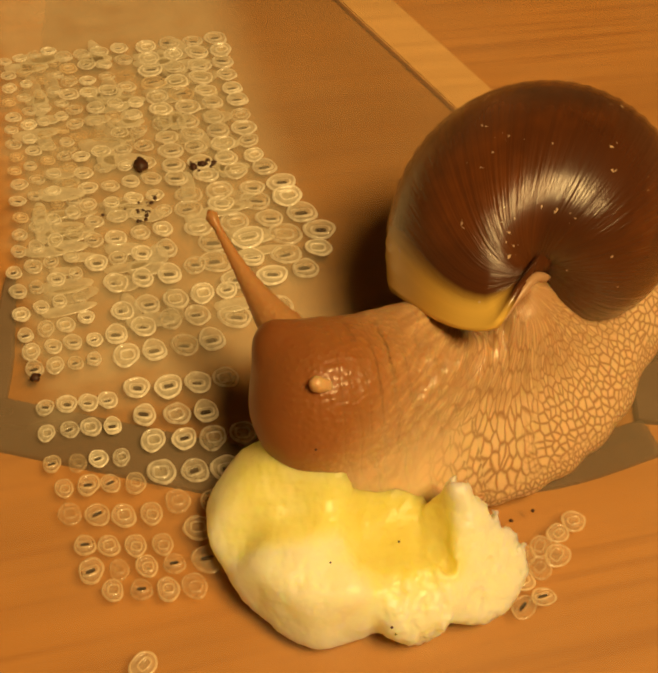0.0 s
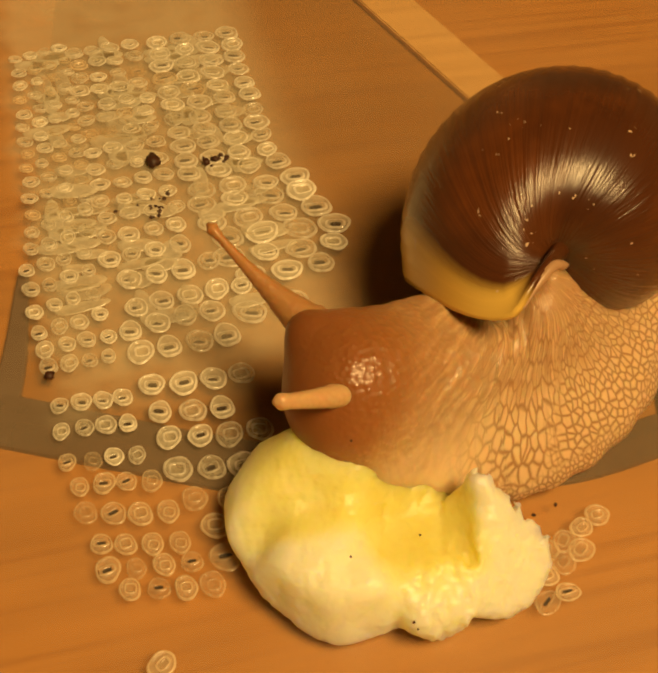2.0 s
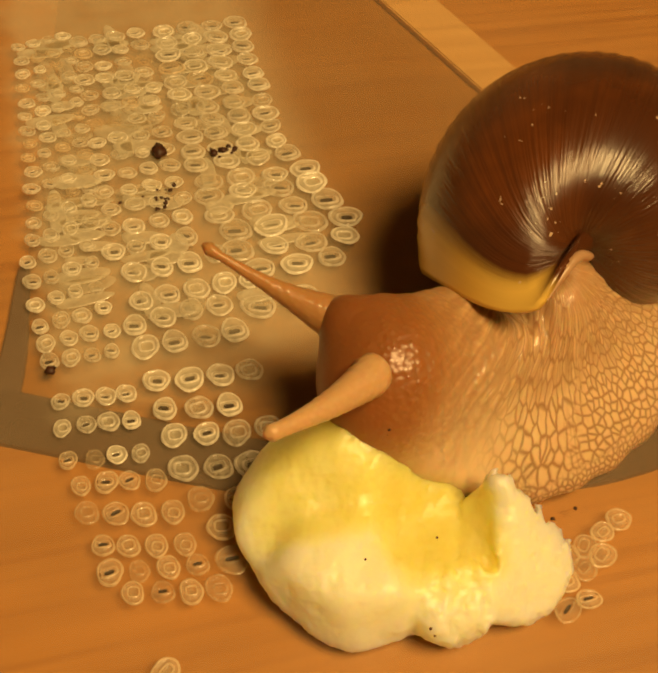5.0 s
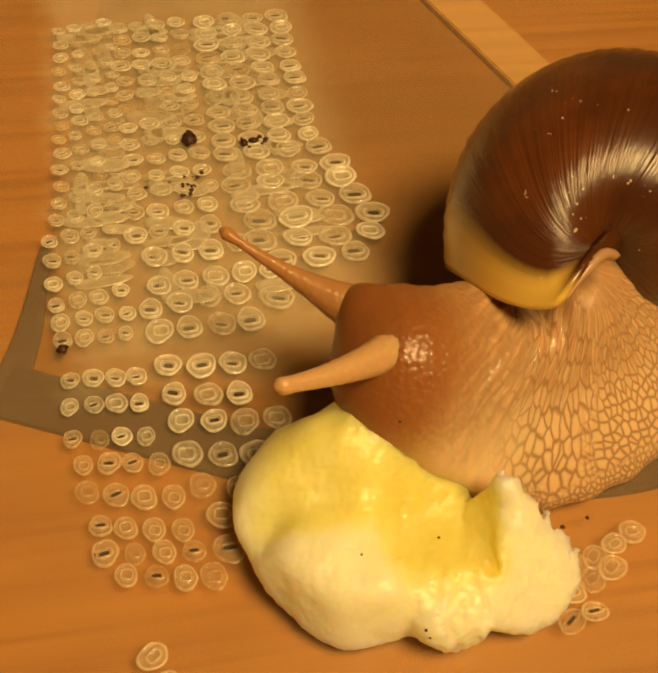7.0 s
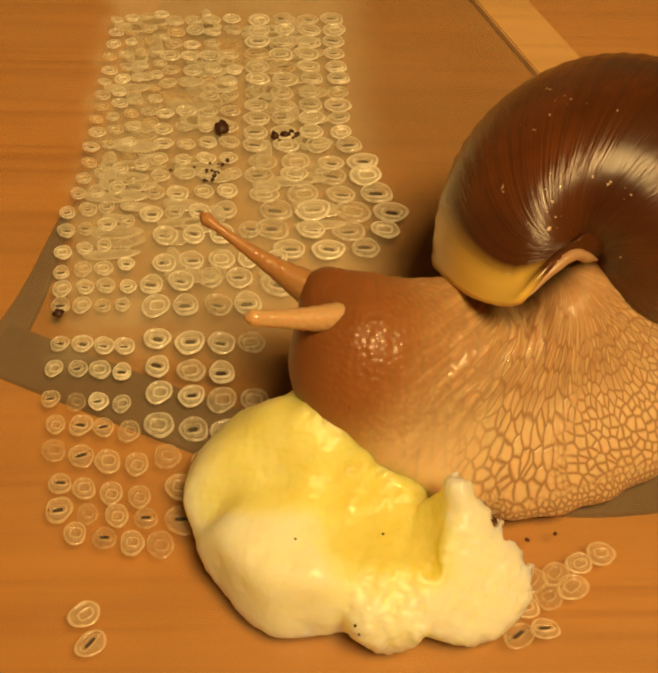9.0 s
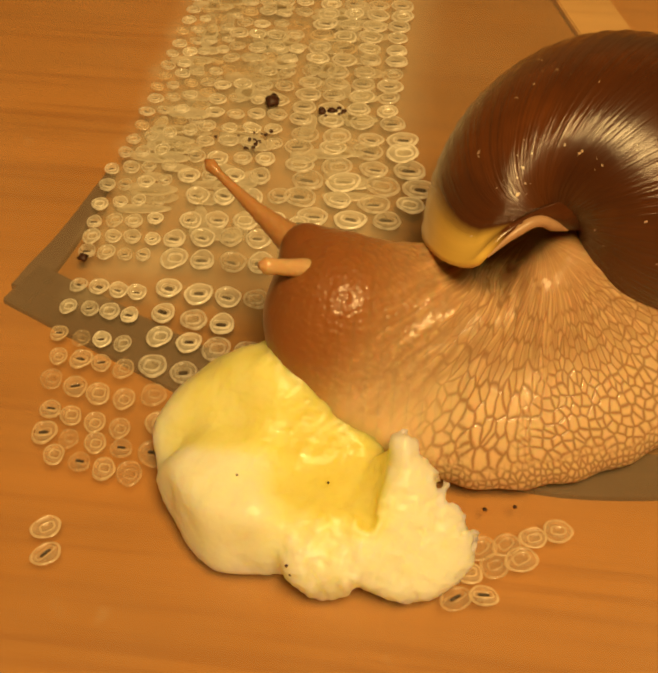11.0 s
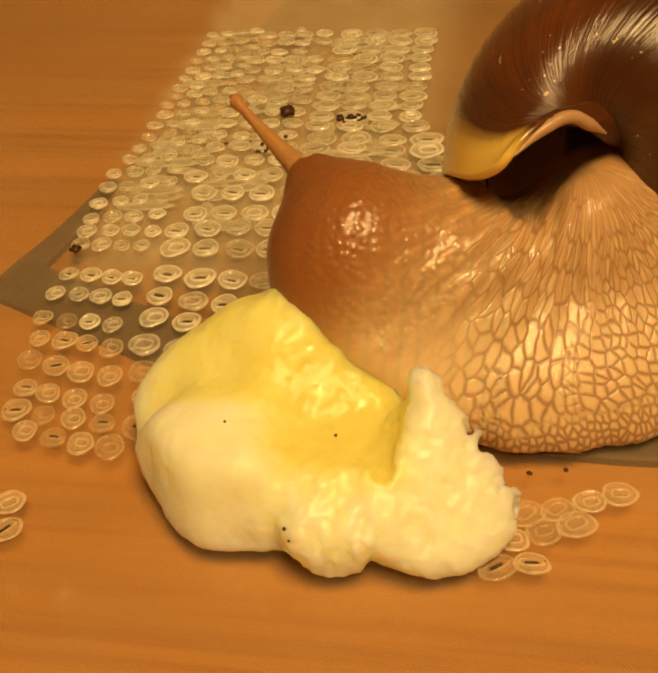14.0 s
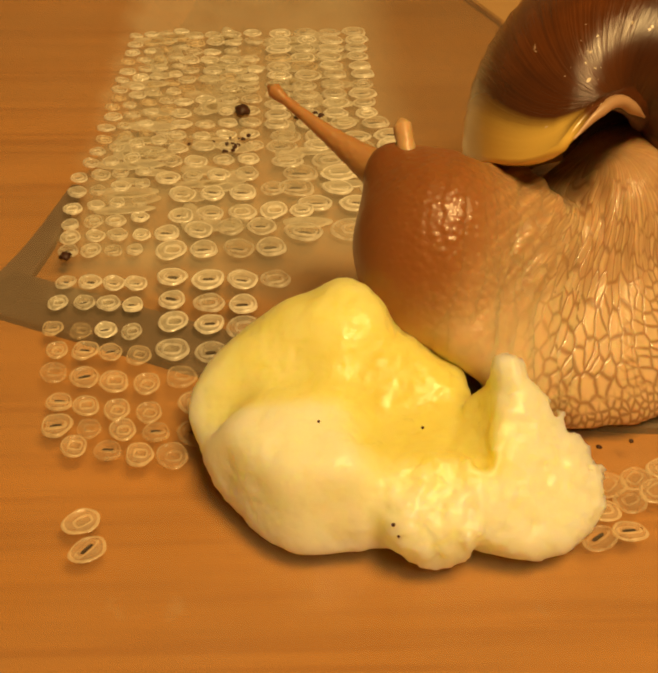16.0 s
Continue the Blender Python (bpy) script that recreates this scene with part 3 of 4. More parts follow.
def vent_holes():
    """Strokes of a hot four-pronged tool; each row: first hole y and x, spacing, rise along the row, holes."""
    rnd = random.Random(4)
    near = ((3.60, -5.17, 0.38, -0.03, 4), (3.04, -5.20, 0.39, -0.04, 4), (2.38, -5.17, 0.40, -0.05, 4), (1.91, -5.05, 0.41, -0.13, 4),
            (1.38, -4.98, 0.44, -0.26, 4), (0.75, -4.85, 0.43, -0.22, 4), (0.26, -4.78, 0.44, -0.15, 4), (-0.16, -4.52, 0.45, -0.19, 4))
    back = ((4.46, -5.25, 0.37, 0.02, 4), (4.87, -5.25, 0.38, 0.10, 4), (5.29, -5.33, 0.39, 0.20, 4), (5.80, -5.36, 0.37, 0.22, 4),
            (6.33, -5.37, 0.37, 0.28, 4), (6.81, -5.39, 0.37, 0.30, 4), (7.36, -5.25, 0.37, 0.33, 4), (7.80, -5.20, 0.37, 0.42, 4))
    middle = ((3.71, -3.47, 0.55, -0.08, 4), (3.11, -3.43, 0.55, -0.12, 3), (2.53, -3.40, 0.54, -0.16, 4), (1.89, -3.35, 0.57, -0.18, 4),
              (4.50, -3.56, 0.55, 0.06, 4), (5.03, -3.68, 0.53, 0.20, 4), (5.57, -3.49, 0.53, 0.16, 5), (6.24, -3.50, 0.53, 0.18, 4),
              (6.86, -3.82, 0.48, 0.14, 4), (7.42, -3.78, 0.48, 0.10, 4))
    wide = ((5.05, -1.37, 0.80, 0.03, 2), (5.95, -1.15, 0.72, 0.04, 3), (6.45, -1.45, 0.72, 0.03, 4), (6.98, -1.41, 0.75, 0.0, 4), (7.47, -1.62, 0.74, 0.03, 4),
            (8.00, -1.74, 0.71, 0.03, 4), (8.40, -1.66, 0.68, 0.03, 4), (8.90, -1.80, 0.64, 0.04, 4))
    for rows, stretch in ((near, 1.12), (back, 1.10), (middle, 1.06), (wide, 0.86)):
        for y, x, dx, rise, count in rows:
            for k in range(count):
                hole(rnd, x + dx * k, y + rise * k / max(count - 1, 1), dx * 1.55, y < 2.0 and not (y > 1.8 and rows is middle) or (y < 2.5 and rows is near and k < 2), stretch)
    # farther off the strokes lie close and run into one another
    for x0, dx, lean, first, step in ((-5.10, 0.37, 0.06, 8.30, 0.44), (-3.72, 0.46, 0.02, 7.95, 0.47), (-1.86, 0.60, 0.06, 9.30, 0.45)):
        y = first
        while y < 13.4:
            shift = (rnd.random() - 0.5) * 0.10
            for k in range(4):
                hole(rnd, x0 + shift + (dx - 0.007 * (y - 9)) * k + lean * (y - 9) * 0.5, y + 0.10 * k * (1 if dx < 0.4 else 0.3), dx * 1.56, rnd.random() < (0.45 if dx < 0.4 else 0.15), 0.84)
            y += step * (0.9 + 0.2 * rnd.random())
    for x, y in ((-3.16, 1.25), (-2.61, 1.14), (-2.95, 0.71), (-2.87, 0.08)):
        hole(rnd, x, y, 0.88, True, 1.0)


# ---- the food ----
def rough(p, size, seed, layers=3):
    """Uneven relief between about -1 and 1, finer layer by layer."""
    rnd = random.Random(seed)
    total, weight = 0.0, 0.0
    for k in range(layers):
        f, a = 2 * math.pi / (size * 0.52 ** k), 0.62 ** k
        part_sum = 0.0
        for _ in range(5):
            d = Vector((rnd.gauss(0, 1), rnd.gauss(0, 1), rnd.gauss(0, 1))).normalized() * f * (0.7 + 0.6 * rnd.random())
            part_sum = part_sum + np.sin(p @ np.array(d) + 6.3 * rnd.random())
        total, weight = total + a * part_sum / 2.2, weight + a
    return total / weight


def sliced(p, d, normal, point, k):
    """Cuts the form off along a plane, with an edge rounded by k."""
    n = np.array(Vector(normal).normalized())
    return -blend(-d, -((p - np.array(point, float)) @ n), k)


def food():
    def left_lobe(p):
        d = ellipsoid(p, (-1.20, -1.04, 0.50), (1.42, 1.10, 1.02), (0, 0, -12))
        d = sliced(p, d, (-0.10, -0.10, 1.0), (-1.2, -1.05, 1.24), 0.20)
        d = sliced(p, d, (-0.72, -0.62, 0.22), (-1.97, -1.44, 0.6), 0.28)
        d = sliced(p, d, (0.05, -0.95, 0.30), (-1.1, -1.82, 0.5), 0.24)
        return sliced(p, d, (0.80, 0.05, 0.55), (-0.62, -1.1, 1.02), 0.18)

    def yellow_wedge(p):
        d = ellipsoid(p, (-1.45, 0.30, 0.62), (1.44, 1.32, 1.10), (0, 0, 10))
        d = blend(d, round_cone(p, (-1.4, 0.50, 1.0), (-0.85, 0.95, 1.24), 0.90, 0.68), 0.45)
        d = sliced(p, d, (-0.30, -0.62, 0.80), (-1.30, 0.25, 1.42), 0.20)
        return sliced(p, d, (-0.62, 0.30, 0.72), (-1.65, 0.75, 1.70), 0.35)

    def middle(p):
        return blend(ellipsoid(p, (-0.05, -0.80, 0.40), (1.25, 1.25, 0.60)), ellipsoid(p, (-0.10, 0.30, 0.80), (0.95, 0.85, 0.66)), 0.4)

    def front(p):
        d = ellipsoid(p, (0.12, -1.53, 0.42), (0.74, 0.72, 0.74), (0, 0, 5))
        d = sliced(p, d, (0.0, -0.5, 0.85), (0.12, -1.65, 0.92), 0.15)
        return d + 0.045 * rough(p, 0.55, 14, 4) + 0.03 * np.abs(rough(p, 0.30, 16, 2))

    def slab_right(p):
        d = ellipsoid(p, (1.28, -1.12, 0.45), (1.08, 1.10, 0.95), (0, 0, -35))
        d = sliced(p, d, (0.30, -0.62, 0.72), (1.35, -1.35, 0.98), 0.22)
        d = blend(d, round_cone(p, (1.22, -0.72, 0.75), (1.06, -0.38, 1.50), 0.58, 0.34), 0.25)
        d = blend(d, round_cone(p, (1.05, -0.55, 1.15), (0.62, -0.30, 1.10), 0.38, 0.24), 0.25)
        torn = 0.65 * p[..., 0] + 0.76 * p[..., 1] - 0.62 + 0.16 * rough(p, 0.40, 5, 3)
        return np.maximum(d, torn) + 0.020 * np.abs(rough(p * np.array((0.7, 0.7, 1.3)), 0.7, 15, 3))

    def f(p):
        d = blend(left_lobe(p), yellow_wedge(p), 0.42)
        d = blend(d, middle(p), 0.22)
        d = blend(d, front(p), 0.12)
        d = blend(d, slab_right(p), 0.08)
        # eaten hollows, the channel beside the slab, and the notch
        d = carve(d, ellipsoid(p, (0.62, 0.70, 1.80), (0.60, 0.80, 0.80), (25, 0, 0)), 0.45)
        d = carve(d, round_cone(p, (0.45, -0.40, 1.38), (0.72, -1.35, 1.06), 0.30, 0.12), 0.14)
        d = carve(d, ellipsoid(p, (0.02, -0.55, 1.48), (0.80, 0.75, 0.50)), 0.50)
        d = carve(d, ellipsoid(p, (-0.56, -2.28, 0.5), (0.13, 0.42, 1.3)), 0.08)
        ragged = np.clip(1.6 * (0.65 * p[..., 0] - 0.55 * p[..., 1] - 0.55), 0, 1)
        pulp = rough(p, 0.55, 31, 4)
        d = d + 0.022 * ragged * rough(p, 0.30, 3, 4) + 0.030 * np.abs(pulp) + 0.040 * rough(p, 1.2, 8, 2)
        return np.maximum(d, 0.02 - p[..., 2])

    verts, faces = surface(f, (-3.4, -2.9, -0.1), (2.9, 1.9, 2.5), 0.04)
    e = np.stack([g(verts) for g in (left_lobe, yellow_wedge, middle, front, slab_right)], -1)
    w = np.exp(-np.maximum(e, -0.4) * 6)
    # the back half is yellow pulp; in front of a soft crease the flesh stays white
    edge = verts[:, 1] + 0.48 + 0.10 * np.sin(verts[:, 0] * 3.1)
    back = np.clip(0.5 + edge / 0.45, 0, 1)
    back = back * back * (3 - 2 * back) * 0.64
    values = np.stack([back, back, np.full(len(back), 0.80), np.full(len(back), 0.10), np.zeros(len(back))], -1)
    ripe = (w * values).sum(-1) / w.sum(-1)
    rind = np.clip((-2.30 - verts[:, 0] + 0.20 * verts[:, 1]) * 2.2, 0, 1)
    ripe = ripe * (1 - 0.6 * rind)
    channel = round_cone(verts, (0.50, -0.35, 1.25), (0.74, -1.35, 0.95), 0.36, 0.18)
    ripe = ripe + 0.7 * np.exp(-np.maximum(channel, 0) * 9) * (1 - ripe)
    hollow = ellipsoid(verts, (0.05, -0.42, 0.95), (0.80, 0.85, 0.55))
    ripe = ripe + 0.55 * np.exp(-np.maximum(hollow, 0) * 4) * (1 - ripe)
    # the shreds that hang out in front are white inside
    ripe = ripe * (1 - 0.65 * np.clip((-1.40 - verts[:, 1]) / 0.45, 0, 1))
    me = mesh_of("fruit_chunk", verts, faces)
    at = me.attributes.new("ripe", "FLOAT", "POINT")
    at.data.foreach_set("value", ripe)
    ob = part("fruit_chunk", me, FLESH)
    return tagged(ob, "soft pale yellow fruit chunk with wet, ragged eaten hollows", "fruit")


fruit = food()


def fruit_specks():
    """Dark specks stuck to the fruit."""
    for x, y, z, r in ((-0.36, -2.02, 0.66, 0.024), (-0.30, -2.1, 0.55, 0.018), (0.08, -0.78, 1.02, 0.02), (-1.2, -1.08, 1.42, 0.018)):
        bm = bmesh.new()
        bmesh.ops.create_icosphere(bm, subdivisions=2, radius=r)
        bmesh.ops.translate(bm, vec=(x, y, z), verts=bm.verts)
        part("speck", from_bm("speck", bm), SOIL, fruit, "tiny dark speck")


fruit_specks()

# ---- the snail ----
snail = tagged(new("snail"), "giant brown land snail with ribbed glossy shell, eating fruit", "snail")


HEAD_C = Vector((0.0, 1.75, 2.0))
BODY_RIBS = (((0.9, 1.9, 1.6), (0.35, 0.62, 1.15), 0.80, 0.42), ((1.2, 2.0, 1.5), (0.95, 0.45, 0.75), 0.82, 0.36), ((1.7, 2.2, 1.45), (1.6, 0.38, 0.42), 0.85, 0.32),
             ((2.2, 2.5, 1.45), (2.25, 0.32, 0.22), 0.9, 0.28), ((2.8, 2.8, 1.5), (2.95, 0.42, 0.18), 0.95, 0.26), ((3.3, 3.1, 1.6), (3.7, 0.70, 0.16), 1.0, 0.26),
             ((3.8, 3.5, 1.7), (4.45, 1.15, 0.16), 1.05, 0.26), ((4.4, 3.9, 1.7), (5.15, 1.75, 0.16), 1.05, 0.26), ((5.2, 4.6, 1.5), (6.2, 2.9, 0.16), 1.0, 0.26))


def soft_body(p):
    """Foot, neck and head as one soft form, at rest."""
    d = round_cone(p, (3.2, 3.1, 1.5), (1.2, 2.05, 1.55), 1.0, 0.90)
    d = blend(d, round_cone(p, (1.2, 2.05, 1.55), (0.0, 1.8, 1.92), 0.90, 0.98), 0.3)
    for a, b, ra, rb in BODY_RIBS:
        d = blend(d, round_cone(p, a, b, ra, rb), 0.5)
    d = blend(d, ellipsoid(p, (3.6, 2.6, 0.3), (3.0, 1.9, 0.8), (0, 0, 26)), 0.8)
    d = blend(d, ellipsoid(p, (6.8, 5.0, 0.5), (3.2, 1.6, 1.0), (0, 0, 40)), 1.0)
    d = carve(d, ellipsoid(p, (2.30, 2.95, 2.78), (0.58, 1.2, 0.85), (0, 0, 20)), 0.5)
    d = blend(d, ellipsoid(p, (3.02, 2.45, 1.85), (0.55, 0.62, 0.80), (-8, 0, 0)), 0.5)
    h = ellipsoid(p, (-0.15, 1.75, 1.88), (1.12, 1.0, 1.12), (0, 15, 15))
    h = blend(h, ellipsoid(p, (-0.20, 1.12, 1.45), (0.75, 0.6, 0.85)), 0.5)
    h = blend(h, ellipsoid(p, (-0.30, 2.30, 2.25), (0.7, 0.6, 0.6)), 0.4)
    h = blend(h, round_cone(p, (-0.15, 2.05, 2.2), (-0.72, 2.48, 2.62), 0.72, 0.34), 0.4)
    d = blend(d, h, 0.45)
    d = blend(d, round_cone(p, (0.1, 2.3, 2.05), (1.15, 2.6, 1.90), 0.62, 0.62), 0.4)
    folds = 0.008 * np.sin(p[..., 0] * 16 + 2.5 * np.sin(p[..., 1] * 2.3) + 3 * np.sin(p[..., 2] * 1.9)) * np.clip(1.6 - np.abs(p[..., 0] - 0.6), 0, 1)
    # wrinkles that fan out from the hump over the neck
    q = p - np.array((3.0, 2.6, 3.1))
    right, down = q @ np.array((0.93, 0.30, 0.12)), q @ np.array((0.15, -0.60, -0.80))
    reach = np.hypot(right, down)
    where = np.clip((p[..., 2] - 1.0) / 0.6, 0, 1) * np.clip((reach - 0.5) / 0.5, 0, 1) * np.clip((p[..., 0] - 0.5) / 0.7, 0, 1)
    folds = folds + 0.019 * where * np.sin(np.arctan2(right, down) * 31 + 1.6 * np.sin(reach * 2.4) + np.sin(p[..., 0] * 5))
    return np.maximum(d + folds, 0.015 - p[..., 2])


def body():
    """The soft body in overlapping slices, so that the neck can stretch and draw in; their ends tuck under one another like wrinkles."""
    verts, faces = surface(soft_body, (-2.3, -0.6, -0.1), (10, 7.6, 4.2), 0.062)
    a, b, c = verts[faces[:, 0]], verts[faces[:, 1]], verts[faces[:, 2]]
    fn = np.cross(b - a, c - a)
    normal = np.zeros_like(verts)
    for k in range(4):
        np.add.at(normal, faces[:, k], fn)
    normal /= np.maximum(np.linalg.norm(normal, axis=1, keepdims=True), 1e-9)
    if (normal * (verts - verts.mean(0))).sum() < 0:
        normal = -normal
    mid = verts[faces].mean(1)[:, 0]
    cuts = (20, 2.0, 1.78, 1.56, 1.34, 1.12, 0.9, 0.68, 0.46, 0.24, 0.02, -9)
    made = []
    for k in range(len(cuts) - 1):
        ahead, behind = cuts[k + 1], cuts[k]
        mine = faces[(mid < behind + 0.22) & (mid >= ahead - 0.22)]
        used, flat = np.unique(mine, return_inverse=True)
        x = verts[used][:, 0]
        tuck = 0.014 * (np.maximum(0, ahead + 0.02 - x) + np.maximum(0, x - behind + 0.02)) / 0.18
        me = mesh_of("slice", verts[used] - normal[used] * tuck[:, None], flat.reshape(mine.shape))
        name = "foot" if k == 0 else "head" if k == len(cuts) - 2 else "neck_fold"
        label = ("tan skin with a net of dark furrows", "smooth wet orange-brown head")[k > 0] if name != "neck_fold" else "wrinkled tan neck skin"
        made.append(part(name, me, SKIN, snail, label))
    return made


slices = body()


def feeler(name, length, r0, r1, curve, knob, label, material):
    """A tapering eye stalk along +z with a small knob at its tip."""
    bm = bmesh.new()
    seg, rings = 18, 26
    loops = []
    for j in range(rings + 1):
        s = j / rings
        r = r1 + (r0 - r1) * (1 - min(1, s * 1.02)) ** curve
        k = max(0.0, 1 - abs(s - 0.955) / 0.05)
        r += knob * k
        z = length * s
        if j == rings:
            r *= 0.35
        if s < 0.14:
            r *= math.sqrt(max(0.02, 1 - (1 - s / 0.14) ** 2))
        r *= 1 + 0.03 * math.sin(s * 90)
        bend = 0.10 * math.sin(s * 3.1)
        loops.append([bm.verts.new((bend + r * math.cos(2 * math.pi * i / seg), r * math.sin(2 * math.pi * i / seg), z)) for i in range(seg)])
    for a, b in zip(loops, loops[1:]):
        for i in range(seg):
            bm.faces.new((a[i], a[(i + 1) % seg], b[(i + 1) % seg], b[i]))
    bm.faces.new(loops[-1])
    bm.faces.new(loops[0][::-1])
    return part(name, from_bm(name, bm), material, snail, label)


far_feeler = feeler("eye_stalk", 3.0, 0.60, 0.070, 2.2, 0.055, "long tapering brown eye stalk", FEELER)
near_feeler = feeler("eye_stalk", 2.5, 0.38, 0.115, 1.5, 0.02, "pale tan eye stalk", PALE_FEELER)


def tube(name, points, radius, material, parent, label=""):
    """A soft rope through the points, thinner at its ends."""
    cu = bpy.data.curves.new(name, "CURVE")
    cu.dimensions, cu.bevel_depth, cu.bevel_resolution, cu.resolution_u = "3D", radius * CM, 4, 8
    sp = cu.splines.new("BEZIER")
    sp.bezier_points.add(len(points) - 1)
    for k, (b, p) in enumerate(zip(sp.bezier_points, points)):
        b.co = cm(*p)
        b.handle_left_type = b.handle_right_type = "AUTO"
        b.radius = 0.15 if k in (0, len(points) - 1) else 1.0
    ob = bpy.data.objects.new(name, cu)
    me = bpy.data.meshes.new_from_object(ob)
    bpy.data.objects.remove(ob)
    return part(name, me, material, parent, label)


def lip_feeler():
    """The short lower feeler beside the mouth, with two specks of soil stuck to it."""
    lean = Euler((-0.30, 0.10, 0)).to_matrix()
    bm = bmesh.new()
    bmesh.ops.create_uvsphere(bm, u_segments=16, v_segments=14, radius=1.0)
    for v in bm.verts:
        v.co.x *= 0.13 + 0.04 * v.co.z
        v.co.y *= 0.12 + 0.04 * v.co.z
        v.co.z *= 0.32
    bmesh.ops.rotate(bm, cent=(0, 0, 0), matrix=lean, verts=bm.verts)
    bmesh.ops.translate(bm, vec=(-0.30, 0.70, 1.93), verts=bm.verts)
    ob = part("lip_feeler", from_bm("lip_feeler", bm), PALE_FEELER, snail, "short pale lower feeler by the mouth")
    for dx, dz, r in ((0.03, 0.19, 0.030), (0.01, 0.09, 0.020)):
        bm = bmesh.new()
        bmesh.ops.create_icosphere(bm, subdivisions=2, radius=r)
        bmesh.ops.translate(bm, vec=(-0.34 + dx, 0.60 + 0.28 * dz, 1.95 + dz), verts=bm.verts)
        part("speck", from_bm("speck", bm), SOIL, ob, "tiny dark speck of soil")
    return ob


mouth_feeler = lip_feeler()


SHELL_SIZE = 0.94


def whorl(turned, b, flare=1.03):
    """Radius, height and angle about the shell's axis, so far back from the mouth and so far round the tube."""
    # the lip slants: its inner end reaches further round than its outer end
    k = max(0.0, min(1.0, (0.804 + 1.751 * math.cos(b)) / 2.555))
    a = turned + (-0.548 + 0.72 * k + 1.324 * k * (1 - k)) * math.exp(-turned * 0.8)
    s = 1.002 * math.exp(-math.log(1.6) / (2 * math.pi) * a)
    return 1.404 * s + 1.751 * s * flare * math.cos(b), 6.21 - 4.2 * s + 2.15 * s * flare * math.sin(b) + 0.789 * s * math.cos(b), a


def shell():
    """A coiled tube that widens towards the mouth; local z is the shell's axis, tip up."""
    turns, per, across = 4.0, 110, 56
    n = int(turns * per)
    verts, faces, uvs = [], [], []
    for i in range(n + 1):
        turned = 2 * math.pi * i / per
        flare = 1 + 0.03 * math.exp(-turned * 6)
        for j in range(across):
            b = 2 * math.pi * j / across
            rr, zz, a = whorl(turned, b, flare)
            wob = 1 + 0.006 * math.sin(a * 55 + math.sin(b) * 2)
            rr, zz = rr * wob * SHELL_SIZE, zz * SHELL_SIZE
            verts.append((rr * math.cos(a), rr * math.sin(a), zz))
            uvs.append((i / n, j / across))
    for i in range(n):
        for j in range(across):
            k = (j + 1) % across
            faces.append((i * across + j, i * across + k, (i + 1) * across + k, (i + 1) * across + j))
    me = mesh_of("shell", verts, faces)
    layer = me.uv_layers.new(name="UVMap")
    u = np.array(uvs)
    ids = np.empty(len(me.loops), int)
    me.loops.foreach_get("vertex_index", ids)
    layer.data.foreach_set("uv", u[ids].ravel())
    ob = part("shell", me, SHELL, snail, "glossy dark brown ribbed shell with yellow lip")
    so = ob.modifiers.new("thickness", "SOLIDIFY")
    so.thickness, so.offset = 0.0011, -1
    return ob


snail_shell = shell()
SHELL_AXIS = Vector((0.564, 0.721, -0.402)).normalized()
SHELL_BASE = Vector((2.526, 2.125, 3.666))
z_ax = SHELL_AXIS
x_ax = (Vector((-1.4, -0.4, -0.75)) - z_ax * Vector((-1.4, -0.4, -0.75)).dot(z_ax)).normalized()
x_ax = Matrix.Rotation(0.081, 3, z_ax) @ x_ax
y_ax = z_ax.cross(x_ax)
turn = Matrix((x_ax, y_ax, z_ax)).transposed().to_4x4()
# the shell is sized about the inner corner of its lip
reach, height, about = whorl(0.0, -2.13)
SHELL_BASE = SHELL_BASE + turn.to_3x3() @ Vector((reach * math.cos(about), reach * math.sin(about), height)) * (1 - SHELL_SIZE)
SHELL_REST = Matrix.Translation(SHELL_BASE * CM) @ turn
snail_shell.matrix_local = SHELL_REST


def mantle():
    """The thin pale collar of flesh along the shell, from the lip's inner corner over the navel and down the far side."""
    m3 = turn.to_3x3()

    def at(turned, b):
        rr, zz, a = whorl(turned, b)
        return SHELL_BASE + m3 @ Vector((rr * math.cos(a), rr * math.sin(a), zz)) * SHELL_SIZE

    wall = [at(0.05 * i, -3.1 + 0.05 * j) for i in range(120) for j in range(48)]
    points = [at(0.0, -2.13)]
    for guide in ((2.49, 1.9, 3.66), (2.83, 2.0, 3.75), (3.15, 1.90, 3.58), (3.42, 2.0, 3.30)):
        near = min(wall, key=lambda q: (q - Vector(guide)).length)
        points.append(near * 0.85 + Vector(guide) * 0.15)
    return tube("mantle_edge", points, 0.085, plain("mantle_flesh", (0.50, 0.30, 0.17), 0.35, vary=0.15), snail, "pale fleshy mantle edge under the shell")


collar = mantle()

